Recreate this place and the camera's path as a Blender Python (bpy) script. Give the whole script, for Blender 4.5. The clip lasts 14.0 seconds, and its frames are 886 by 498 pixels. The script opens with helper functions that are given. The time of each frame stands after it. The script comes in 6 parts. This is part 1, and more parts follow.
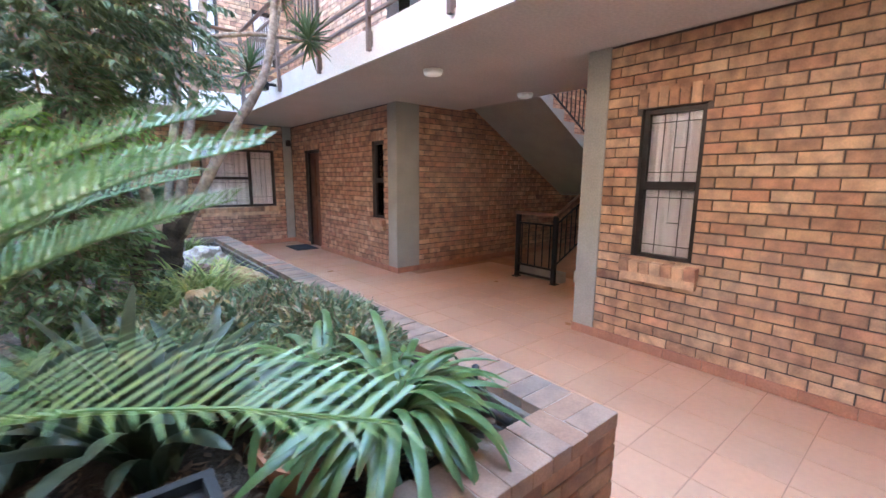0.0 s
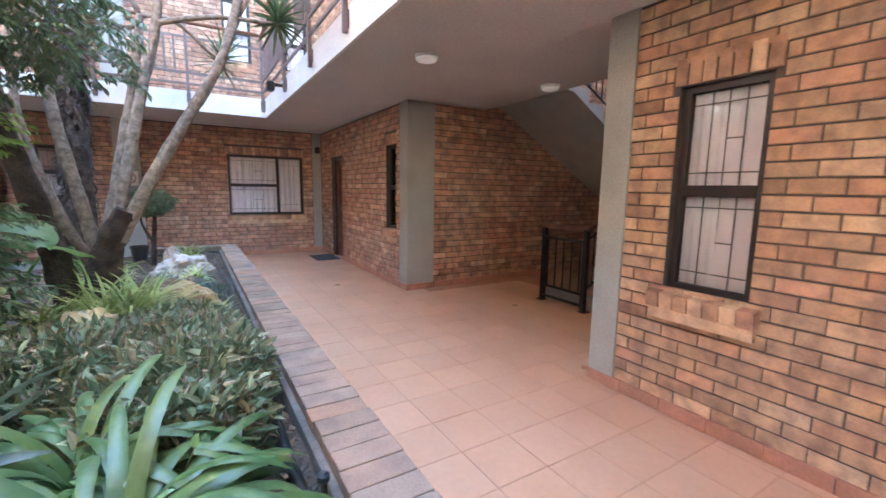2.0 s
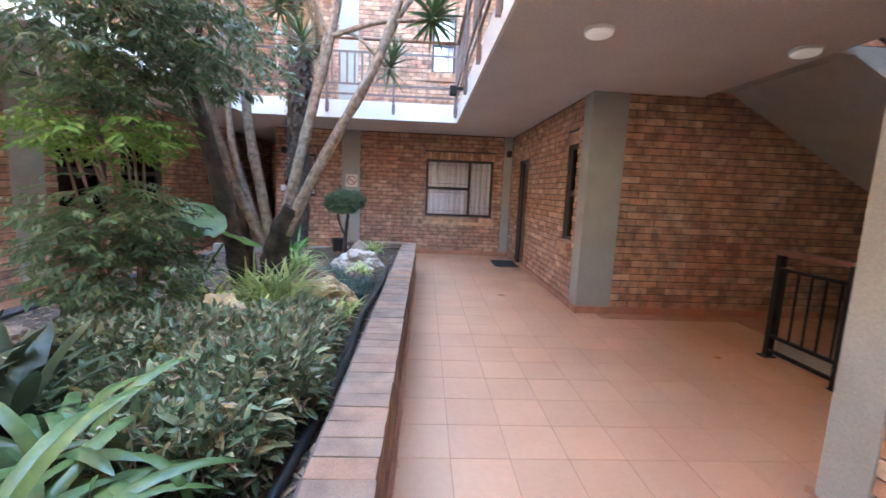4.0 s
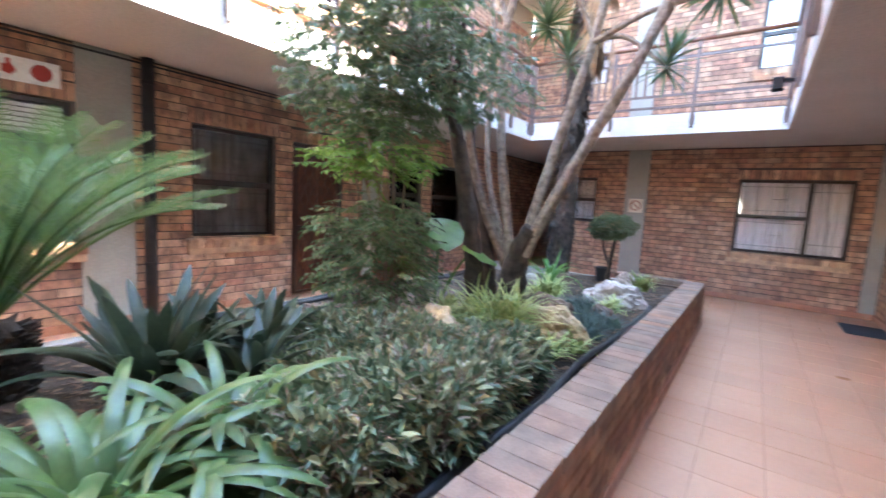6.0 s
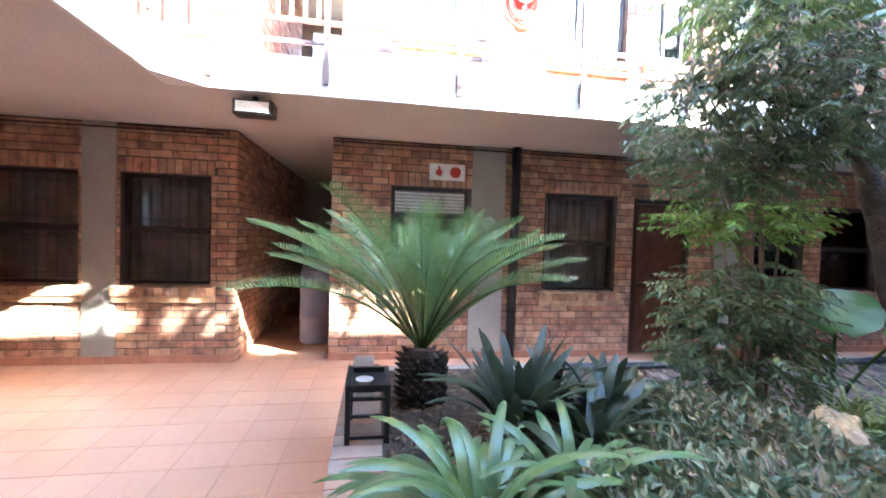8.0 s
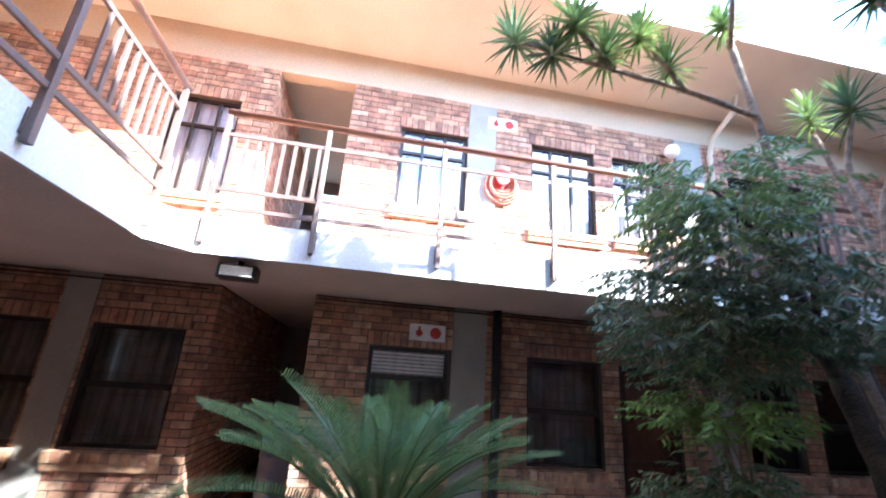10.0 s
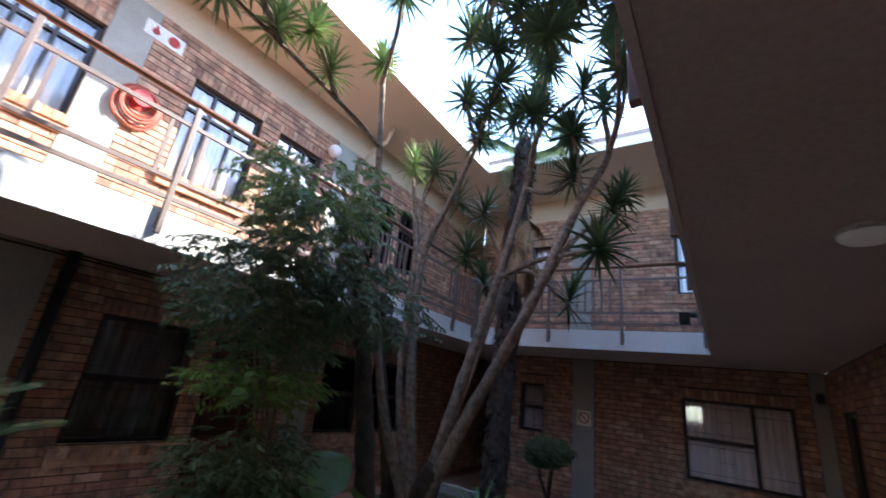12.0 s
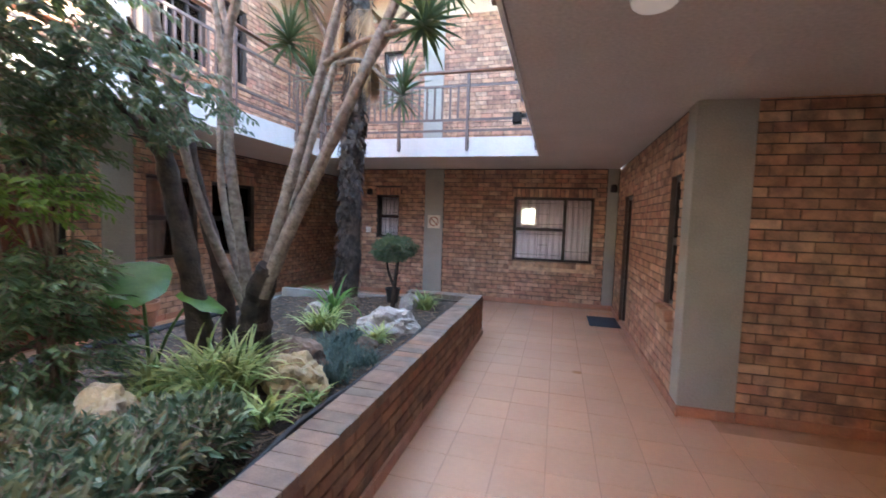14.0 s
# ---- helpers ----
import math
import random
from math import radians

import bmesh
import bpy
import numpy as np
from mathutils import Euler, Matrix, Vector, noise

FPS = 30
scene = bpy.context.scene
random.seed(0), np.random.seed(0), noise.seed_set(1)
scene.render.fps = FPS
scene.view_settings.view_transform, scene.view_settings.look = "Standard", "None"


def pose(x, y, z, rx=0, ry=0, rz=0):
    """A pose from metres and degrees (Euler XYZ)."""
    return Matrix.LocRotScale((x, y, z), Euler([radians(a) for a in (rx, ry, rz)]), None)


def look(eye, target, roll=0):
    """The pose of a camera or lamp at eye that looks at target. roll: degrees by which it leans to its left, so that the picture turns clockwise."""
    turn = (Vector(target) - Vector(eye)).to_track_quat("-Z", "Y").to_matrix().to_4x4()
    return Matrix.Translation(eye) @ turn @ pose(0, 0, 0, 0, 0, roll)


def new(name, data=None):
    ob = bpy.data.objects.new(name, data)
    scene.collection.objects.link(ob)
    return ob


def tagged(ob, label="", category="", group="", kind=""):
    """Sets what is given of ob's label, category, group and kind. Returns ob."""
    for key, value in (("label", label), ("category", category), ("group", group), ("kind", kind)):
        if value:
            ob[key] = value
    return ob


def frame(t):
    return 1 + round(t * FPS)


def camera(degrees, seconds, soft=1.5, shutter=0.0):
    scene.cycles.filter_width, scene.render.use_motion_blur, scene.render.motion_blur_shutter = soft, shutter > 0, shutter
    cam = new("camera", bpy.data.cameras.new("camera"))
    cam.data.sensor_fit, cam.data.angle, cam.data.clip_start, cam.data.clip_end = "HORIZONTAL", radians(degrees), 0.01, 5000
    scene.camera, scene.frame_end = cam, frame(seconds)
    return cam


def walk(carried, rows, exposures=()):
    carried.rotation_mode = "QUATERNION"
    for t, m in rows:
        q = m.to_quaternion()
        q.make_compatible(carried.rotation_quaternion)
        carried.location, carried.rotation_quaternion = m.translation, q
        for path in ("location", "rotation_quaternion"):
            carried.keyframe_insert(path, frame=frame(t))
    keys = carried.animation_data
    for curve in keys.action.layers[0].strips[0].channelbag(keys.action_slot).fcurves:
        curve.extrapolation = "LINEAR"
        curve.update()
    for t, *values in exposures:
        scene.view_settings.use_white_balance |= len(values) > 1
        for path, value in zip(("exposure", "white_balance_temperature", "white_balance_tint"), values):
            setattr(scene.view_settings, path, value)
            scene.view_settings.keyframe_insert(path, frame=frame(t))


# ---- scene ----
# the camera and its walk
cam = camera(93.5, 14.0, shutter=0.4)
PATH = [
    (0, (0.399, 0.187, 1.5), (1.654, 1.709, 1.169), 0.5),
    (0.5, (0.634, 0.188, 1.445), (1.9, 1.701, 1.116), 0.6),
    (1, (0.89, 0.257, 1.465), (2.139, 1.786, 1.148), 1.1),
    (1.5, (1.149, 0.334, 1.463), (2.344, 1.91, 1.165), 0.5),
    (2, (1.388, 0.403, 1.444), (2.414, 2.097, 1.163), 0.9),
    (2.5, (1.619, 0.463, 1.471), (2.431, 2.272, 1.209), 0.9),
    (5, (2.356, 0.992, 1.444), (1.852, 2.905, 1.146), 1.9),
    (5.5, (2.468, 1.122, 1.44), (1.626, 2.915, 1.162), 1.5),
    (6, (2.403, 1.198, 1.417), (1.217, 2.794, 1.194), 3.3),
    (6.5, (2.315, 1.155, 1.515), (0.788, 2.426, 1.279), 1.1),
    (7, (2.318, 1.135, 1.486), (0.53, 2.009, 1.281), 0.7),
    (7.5, (2.428, 1.09, 1.496), (0.499, 1.568, 1.268), 2.0),
    (10, (2.496, 1.233, 1.779), (0.613, 1.545, 2.376), 4.0),
    (10.5, (2.565, 1.305, 1.806), (0.812, 2.005, 2.467), 4.5),
    (11, (2.673, 1.495, 1.825), (1.094, 2.524, 2.494), 6.9),
    (11.5, (2.743, 1.511, 1.801), (1.403, 2.84, 2.463), 7.3),
    (12, (2.739, 1.538, 1.789), (1.656, 3.096, 2.419), 6.9),
    (12.5, (2.727, 1.591, 1.762), (1.847, 3.32, 2.247), 6.1),
    (13, (2.777, 1.689, 1.727), (2.039, 3.529, 1.987), 4.1),
    (13.5, (2.845, 1.741, 1.667), (2.18, 3.627, 1.665), 2.6),
    (14, (2.928, 1.793, 1.615), (2.405, 3.718, 1.474), 1.8),
]
EXPOSURES = [(0, 6.2, 6350, 3), (5.0, 6.28, 6600, 5), (7.0, 6.44, 6250, 7), (7.7, 6.36, 6050, 7), (9.8, 4.85, 5450, 8), (10.5, 4.25, 5600, 6), (11.5, 3.85, 5900, 8), (12.0, 3.5, 6000, 8), (12.6, 3.45, 6200, 8), (13.0, 4.3, 6500, 6), (13.5, 5.2, 6600, 6), (14.0, 5.8, 6700, 5)]
walk(cam, [(t, look(eye, target, roll)) for t, eye, target, roll in PATH], EXPOSURES)
SKY, SUN = 0.15, 2.0

# ---------------------------------------------------------------- light
SUN_FROM = Vector((1.0, 1.3, 1.17)).normalized()
world = bpy.data.worlds.new("sky")
scene.world = world
world.use_nodes = True
wn = world.node_tree
sky = wn.nodes.new("ShaderNodeTexSky")
sky.sky_type = "NISHITA"
sky.sun_disc = False
sky.sun_elevation = math.asin(SUN_FROM.z)
sky.sun_rotation = math.atan2(SUN_FROM.x, SUN_FROM.y)
sky.altitude = 1500
sky.dust_density = 2.0
wn.nodes["Background"].inputs["Strength"].default_value = SKY
wn.links.new(sky.outputs[0], wn.nodes["Background"].inputs["Color"])
sun = new("sun", bpy.data.lights.new("sun", "SUN"))
sun.data.energy = SUN
sun.data.angle = radians(0.6)
sun.data.color = (1.0, 0.94, 0.85)
sun.matrix_world = look(SUN_FROM * 30, (0, 0, 0))

# ---------------------------------------------------------------- materials


def mat(name, base, rough=0.7, metal=0.0, second=None, scale=6.0, grain=60.0, bump=0.25, vary=0.0, spots=None, detail=6.0,
        spec=0.5, trans=0.0, coat=0.0, distance=0.004, fine=0.5):
    """A surface with two scales of variation: broad mottling towards `second`, fine grain, bump, and a piece-to-piece change."""
    m = bpy.data.materials.new(name)
    m.use_nodes = True
    nt = m.node_tree
    bsdf = nt.nodes["Principled BSDF"]
    tc = nt.nodes.new("ShaderNodeTexCoord")
    geo = nt.nodes.new("ShaderNodeNewGeometry")
    info = nt.nodes.new("ShaderNodeObjectInfo")
    add = nt.nodes.new("ShaderNodeMath")
    add.operation = "ADD"
    nt.links.new(info.outputs["Random"], add.inputs[0])
    nt.links.new(geo.outputs["Random Per Island"], add.inputs[1])
    fr = nt.nodes.new("ShaderNodeMath")
    fr.operation = "FRACT"
    nt.links.new(add.outputs[0], fr.inputs[0])
    pos = geo.outputs["Position"]
    n1 = nt.nodes.new("ShaderNodeTexNoise")
    n1.inputs["Scale"].default_value = scale
    n1.inputs["Detail"].default_value = detail
    nt.links.new(pos, n1.inputs["Vector"])
    n2 = nt.nodes.new("ShaderNodeTexNoise")
    n2.inputs["Scale"].default_value = grain
    n2.inputs["Detail"].default_value = 4
    nt.links.new(pos, n2.inputs["Vector"])
    ramp = nt.nodes.new("ShaderNodeMapRange")
    ramp.inputs["From Min"].default_value, ramp.inputs["From Max"].default_value = 0.38, 0.66
    nt.links.new(n1.outputs["Fac"], ramp.inputs["Value"])
    mix = nt.nodes.new("ShaderNodeMix")
    mix.data_type = "RGBA"
    second = second or tuple(c * 0.8 for c in base)
    mix.inputs["A"].default_value = (*base, 1)
    mix.inputs["B"].default_value = (*second, 1)
    nt.links.new(ramp.outputs[0], mix.inputs["Factor"])
    col = mix.outputs["Result"]
    if spots:
        cr = nt.nodes.new("ShaderNodeValToRGB")
        cr.color_ramp.interpolation = "LINEAR"
        els = cr.color_ramp.elements
        for i, (p, c) in enumerate(spots):
            e = els[i] if i < 2 else els.new(p)
            e.position, e.color = p, (*c, 1)
        nt.links.new(fr.outputs[0], cr.inputs["Fac"])
        mm = nt.nodes.new("ShaderNodeMix")
        mm.data_type = "RGBA"
        mm.blend_type = "MULTIPLY"
        mm.inputs["Factor"].default_value = 1
        nt.links.new(col, mm.inputs["A"])
        nt.links.new(cr.outputs["Color"], mm.inputs["B"])
        col = mm.outputs["Result"]
    hsv = nt.nodes.new("ShaderNodeHueSaturation")
    val = nt.nodes.new("ShaderNodeMath")
    val.operation = "MULTIPLY_ADD"
    val.inputs[1].default_value = fine
    val.inputs[2].default_value = 1 - fine / 2
    nt.links.new(n2.outputs["Fac"], val.inputs[0])
    if vary:
        v2 = nt.nodes.new("ShaderNodeMath")
        v2.operation = "MULTIPLY_ADD"
        v2.inputs[1].default_value = vary
        nt.links.new(fr.outputs[0], v2.inputs[0])
        nt.links.new(val.outputs[0], v2.inputs[2])
        v3 = nt.nodes.new("ShaderNodeMath")
        v3.operation = "SUBTRACT"
        v3.inputs[1].default_value = vary / 2
        nt.links.new(v2.outputs[0], v3.inputs[0])
        val = v3
    nt.links.new(val.outputs[0], hsv.inputs["Value"])
    nt.links.new(col, hsv.inputs["Color"])
    nt.links.new(hsv.outputs["Color"], bsdf.inputs["Base Color"])
    rr = nt.nodes.new("ShaderNodeMath")
    rr.operation = "MULTIPLY_ADD"
    rr.inputs[1].default_value = 0.25
    rr.inputs[2].default_value = max(0.03, rough - 0.12)
    nt.links.new(n1.outputs["Fac"], rr.inputs[0])
    nt.links.new(rr.outputs[0], bsdf.inputs["Roughness"])
    bsdf.inputs["Metallic"].default_value = metal
    bsdf.inputs["Specular IOR Level"].default_value = spec
    if coat:
        bsdf.inputs["Coat Weight"].default_value = coat
        bsdf.inputs["Coat Roughness"].default_value = 0.25
    if bump:
        b = nt.nodes.new("ShaderNodeBump")
        b.inputs["Strength"].default_value = bump
        b.inputs["Distance"].default_value = distance
        nt.links.new(n2.outputs["Fac"], b.inputs["Height"])
        nt.links.new(b.outputs["Normal"], bsdf.inputs["Normal"])
    if trans:
        tr = nt.nodes.new("ShaderNodeBsdfTranslucent")
        nt.links.new(hsv.outputs["Color"], tr.inputs["Color"])
        ms = nt.nodes.new("ShaderNodeMixShader")
        ms.inputs["Fac"].default_value = trans
        nt.links.new(bsdf.outputs[0], ms.inputs[1])
        nt.links.new(tr.outputs[0], ms.inputs[2])
        nt.links.new(ms.outputs[0], nt.nodes["Material Output"].inputs["Surface"])
    return m


def glass_mat(name, tint=(0.97, 0.96, 0.96)):
    m = bpy.data.materials.new(name)
    m.use_nodes = True
    nt = m.node_tree
    nt.nodes.remove(nt.nodes["Principled BSDF"])
    tr = nt.nodes.new("ShaderNodeBsdfTransparent")
    tr.inputs["Color"].default_value = (*tint, 1)
    gl = nt.nodes.new("ShaderNodeBsdfGlossy")
    gl.inputs["Roughness"].default_value = 0.02
    fre = nt.nodes.new("ShaderNodeFresnel")
    fre.inputs["IOR"].default_value = 1.52
    ms = nt.nodes.new("ShaderNodeMixShader")
    nt.links.new(fre.outputs[0], ms.inputs["Fac"])
    nt.links.new(tr.outputs[0], ms.inputs[1])
    nt.links.new(gl.outputs[0], ms.inputs[2])
    nt.links.new(ms.outputs[0], nt.nodes["Material Output"].inputs["Surface"])
    return m


BRICK_SPOTS = [(0.0, (1.0, 0.97, 0.95)), (1.0, (0.98, 0.8, 0.75)), (0.14, (1.12, 1.12, 1.02)), (0.28, (0.9, 0.76, 0.7)), (0.4, (1.06, 1.0, 0.86)),
               (0.52, (0.58, 0.52, 0.52)), (0.6, (1.0, 0.88, 0.8)), (0.76, (1.16, 1.22, 1.14)), (0.9, (0.72, 0.6, 0.57))]
M_BRICK = mat("face_brick", (0.58, 0.37, 0.235), 0.85, second=(0.33, 0.21, 0.15), scale=9, grain=80, bump=0.5, vary=0.3, spots=BRICK_SPOTS, fine=0.5)
# darker copy of the same brick: shade on these walls is put into its colour
M_BRICKSHADE = mat("shaded_face_brick", (0.55, 0.335, 0.23), 0.85, second=(0.28, 0.178, 0.137), scale=9, grain=80, bump=0.5, vary=0.3, spots=BRICK_SPOTS, fine=0.5)
M_PBRICK = mat("planter_brick", (0.33, 0.19, 0.12), 0.85, second=(0.2, 0.125, 0.09), scale=9, grain=90, bump=0.5, vary=0.3, spots=BRICK_SPOTS)
M_PAVER = mat("clay_paver", (0.265, 0.195, 0.145), 0.9, second=(0.19, 0.14, 0.11), scale=7, grain=110, bump=0.4, vary=0.25, spec=0.25,
              spots=[(0.0, (0.92, 0.97, 1.0)), (1.0, (1.0, 0.97, 0.95)), (0.3, (1.3, 1.0, 0.85)), (0.5, (0.85, 0.88, 0.92)), (0.75, (1.1, 0.95, 0.9))])
M_MORTAR = mat("mortar", (0.1, 0.078, 0.066), 0.95, scale=8, grain=150, bump=0.6)
M_JOINT = mat("pale_mortar", (0.4, 0.34, 0.285), 0.95, second=(0.3, 0.25, 0.21), scale=8, grain=150, bump=0.6)
M_GREY = mat("grey_plaster", (0.36, 0.35, 0.305), 0.75, second=(0.32, 0.31, 0.27), scale=3, grain=70, bump=0.25)
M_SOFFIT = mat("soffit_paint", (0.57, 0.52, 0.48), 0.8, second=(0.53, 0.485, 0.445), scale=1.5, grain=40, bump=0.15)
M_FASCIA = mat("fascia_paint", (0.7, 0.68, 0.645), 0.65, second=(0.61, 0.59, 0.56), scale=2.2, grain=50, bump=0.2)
M_EAVE = mat("eave_paint", (0.74, 0.665, 0.56), 0.8, second=(0.68, 0.605, 0.5), scale=1.2, grain=50, bump=0.2)
M_HAUNCH = mat("dirty_cement", (0.17, 0.14, 0.115), 0.95, second=(0.1, 0.08, 0.065), scale=7, grain=60, bump=0.8)
M_BAND = mat("cream_plaster", (0.6, 0.49, 0.36), 0.8, second=(0.55, 0.45, 0.33), scale=1.2, grain=50, bump=0.2)
M_TILE = mat("terracotta_tile", (0.585, 0.325, 0.198), 0.32, second=(0.545, 0.295, 0.178), scale=1.3, grain=25, bump=0.05, vary=0.05, spec=0.5, fine=0.16,
             spots=[(0.0, (1, 1, 1)), (1.0, (1.03, 1.0, 0.98)), (0.4, (0.97, 0.97, 0.97)), (0.7, (1.02, 1.03, 1.04))])
M_GROUT = mat("grout", (0.48, 0.268, 0.172), 0.9, scale=5, grain=120, bump=0.4)
M_SKIRT = mat("skirting_tile", (0.46, 0.21, 0.125), 0.5, second=(0.36, 0.165, 0.105), scale=6, grain=60, bump=0.2, vary=0.2)
M_FRAME = mat("dark_bronze_frame", (0.032, 0.021, 0.017), 0.4, metal=0.2, scale=8, grain=90, bump=0.1)
M_FRAMEW = mat("white_frame", (0.7, 0.7, 0.68), 0.45, scale=8, grain=90, bump=0.1)
M_BAR = mat("burglar_bar", (0.14, 0.13, 0.125), 0.5, metal=0.3, scale=10, grain=90, bump=0.1)
M_GLASS = glass_mat("window_glass")
M_CURTAIN = mat("net_curtain", (0.93, 0.88, 0.88), 0.9, second=(0.86, 0.81, 0.82), scale=4, grain=120, bump=0.15)
# net curtain toned down: the dimness of the unlit rooms is in its colour
M_CURTSHADE = mat("shaded_curtain", (0.3, 0.28, 0.27), 0.9, second=(0.2, 0.19, 0.18), scale=4, grain=120, bump=0.15)
M_ROOM = mat("room_wall", (0.35, 0.31, 0.27), 0.9, scale=2, grain=30, bump=0.1)
M_DOOR = mat("varnished_wood", (0.16, 0.052, 0.022), 0.42, second=(0.1, 0.032, 0.015), scale=5, grain=45, bump=0.25, coat=0.3)
M_GATE = mat("brown_gate_paint", (0.075, 0.03, 0.018), 0.45, metal=0.1, scale=8, grain=80, bump=0.1)
M_RAIL = mat("brown_rail_paint", (0.16, 0.115, 0.1), 0.45, metal=0.1, second=(0.12, 0.085, 0.075), scale=6, grain=80, bump=0.15)
M_HAND = mat("handrail_wood", (0.2, 0.085, 0.045), 0.4, second=(0.13, 0.055, 0.03), scale=6, grain=60, bump=0.2, coat=0.2)
M_BLACK = mat("black_steel", (0.018, 0.017, 0.017), 0.45, metal=0.4, scale=8, grain=80, bump=0.15)
M_WHITE = mat("white_plastic", (0.9, 0.9, 0.88), 0.4, scale=4, grain=60, bump=0.05)
M_OPAL = mat("opal_plastic", (0.96, 0.95, 0.93), 0.35, second=(0.92, 0.91, 0.89), scale=4, grain=60, bump=0.0, fine=0.05)
M_OPAL.node_tree.nodes["Principled BSDF"].inputs["Emission Color"].default_value = (1, 0.93, 0.87, 1)
M_OPAL.node_tree.nodes["Principled BSDF"].inputs["Emission Strength"].default_value = 0.0022
M_RED = mat("red_paint", (0.5, 0.04, 0.03), 0.4, scale=6, grain=60, bump=0.1)
M_HOSE = mat("hose_rubber", (0.42, 0.09, 0.05), 0.6, scale=8, grain=80, bump=0.2)
M_PIPE = mat("black_pipe", (0.02, 0.02, 0.022), 0.5, scale=8, grain=80, bump=0.2)
M_MAT = mat("blue_doormat", (0.035, 0.05, 0.075), 0.95, second=(0.05, 0.06, 0.08), scale=20, grain=200, bump=0.9)
M_CONC = mat("concrete", (0.36, 0.33, 0.29), 0.85, second=(0.28, 0.25, 0.22), scale=4, grain=70, bump=0.4)
M_SOIL = mat("garden_soil", (0.09, 0.064, 0.045), 0.95, second=(0.045, 0.032, 0.024), scale=5, grain=55, bump=1.0, distance=0.03)
M_GROUND = mat("far_ground", (0.2, 0.15, 0.1), 0.95, scale=0.4, grain=12, bump=0.4)
M_ROOF = mat("roof_sheet", (0.3, 0.2, 0.16), 0.7, scale=2, grain=30, bump=0.2)

# ---------------------------------------------------------------- mesh helpers


def part(name, bm, material, parent=None, label="", smooth=False):
    """Links a bmesh as one mesh object, under a thing where one is given."""
    me = bpy.data.meshes.new(name)
    bm.to_mesh(me)
    bm.free()
    me.materials.append(material)
    if smooth:
        me.polygons.foreach_set("use_smooth", [True] * len(me.polygons))
    ob = new(name, me)
    if parent:
        ob.parent = parent
    if label:
        ob["label"] = label
    return ob


def pydata(name, verts, faces, material, parent=None, smooth=False):
    me = bpy.data.meshes.new(name)
    me.from_pydata(verts, [], faces)
    me.materials.append(material)
    if smooth:
        me.polygons.foreach_set("use_smooth", [True] * len(me.polygons))
    me.update()
    ob = new(name, me)
    if parent:
        ob.parent = parent
    return ob


def box(bm, x0, x1, y0, y1, z0, z1, bevel=0.0, m=None):
    r = bmesh.ops.create_cube(bm, size=1)
    vs = r["verts"]
    bmesh.ops.scale(bm, vec=(x1 - x0, y1 - y0, z1 - z0), verts=vs)
    bmesh.ops.translate(bm, vec=((x0 + x1) / 2, (y0 + y1) / 2, (z0 + z1) / 2), verts=vs)
    if bevel:
        es = list({e for v in vs for e in v.link_edges})
        rb = bmesh.ops.bevel(bm, geom=es, offset=bevel, segments=2, affect="EDGES", profile=0.6)
        vs = list({v for f in rb["faces"] for v in f.verts} | {v for v in vs if v.is_valid})
    if m is not None:
        bmesh.ops.transform(bm, matrix=m, verts=[v for v in vs if v.is_valid])
    return bm


def boxes(*rows, bevel=0.0):
    bm = bmesh.new()
    for r in rows:
        box(bm, *r, bevel=bevel)
    return bm


def tube(bm, pts, radii, sides=8, cap=True):
    """A tube along points, with a radius at each."""
    rings = []
    pts = [Vector(p) for p in pts]
    side = None
    for i, p in enumerate(pts):
        d = (pts[min(i + 1, len(pts) - 1)] - pts[max(i - 1, 0)]).normalized()
        if side is None:
            side = d.orthogonal().normalized()
        side = (side - d * side.dot(d)).normalized()
        up = d.cross(side)
        r = radii[i] if hasattr(radii, "__len__") else radii
        rings.append([bm.verts.new(p + (side * math.cos(a) + up * math.sin(a)) * r) for a in (2 * math.pi * k / sides for k in range(sides))])
    for a, b in zip(rings, rings[1:]):
        for k in range(sides):
            bm.faces.new((a[k], a[(k + 1) % sides], b[(k + 1) % sides], b[k]))
    if cap:
        bm.faces.new(rings[0][::-1])
        bm.faces.new(rings[-1])
    return bm


def lathe(bm, profile, sides=24, at=(0, 0, 0)):
    rings = []
    for r, z in profile:
        rings.append([bm.verts.new((at[0] + r * math.cos(2 * math.pi * k / sides), at[1] + r * math.sin(2 * math.pi * k / sides), at[2] + z)) for k in range(sides)])
    for a, b in zip(rings, rings[1:]):
        for k in range(sides):
            bm.faces.new((a[k], a[(k + 1) % sides], b[(k + 1) % sides], b[k]))
    bm.faces.new(rings[0][::-1])
    bm.faces.new(rings[-1])
    return bm


def thing(name, m, label, category, group="", kind=""):
    ob = new(name)
    ob.matrix_world = m
    ob.empty_display_size = 0.1
    return tagged(ob, label, category, group, kind)

# ---------------------------------------------------------------- walls
CEIL, FLOOR2, BAND0, BAND1 = 2.65, 2.94, 5.68, 6.2
XR, XL, YF = 4.0, -2.62, 10.13
COURSE, BLEN, BH = 0.085, 0.232, 0.0745


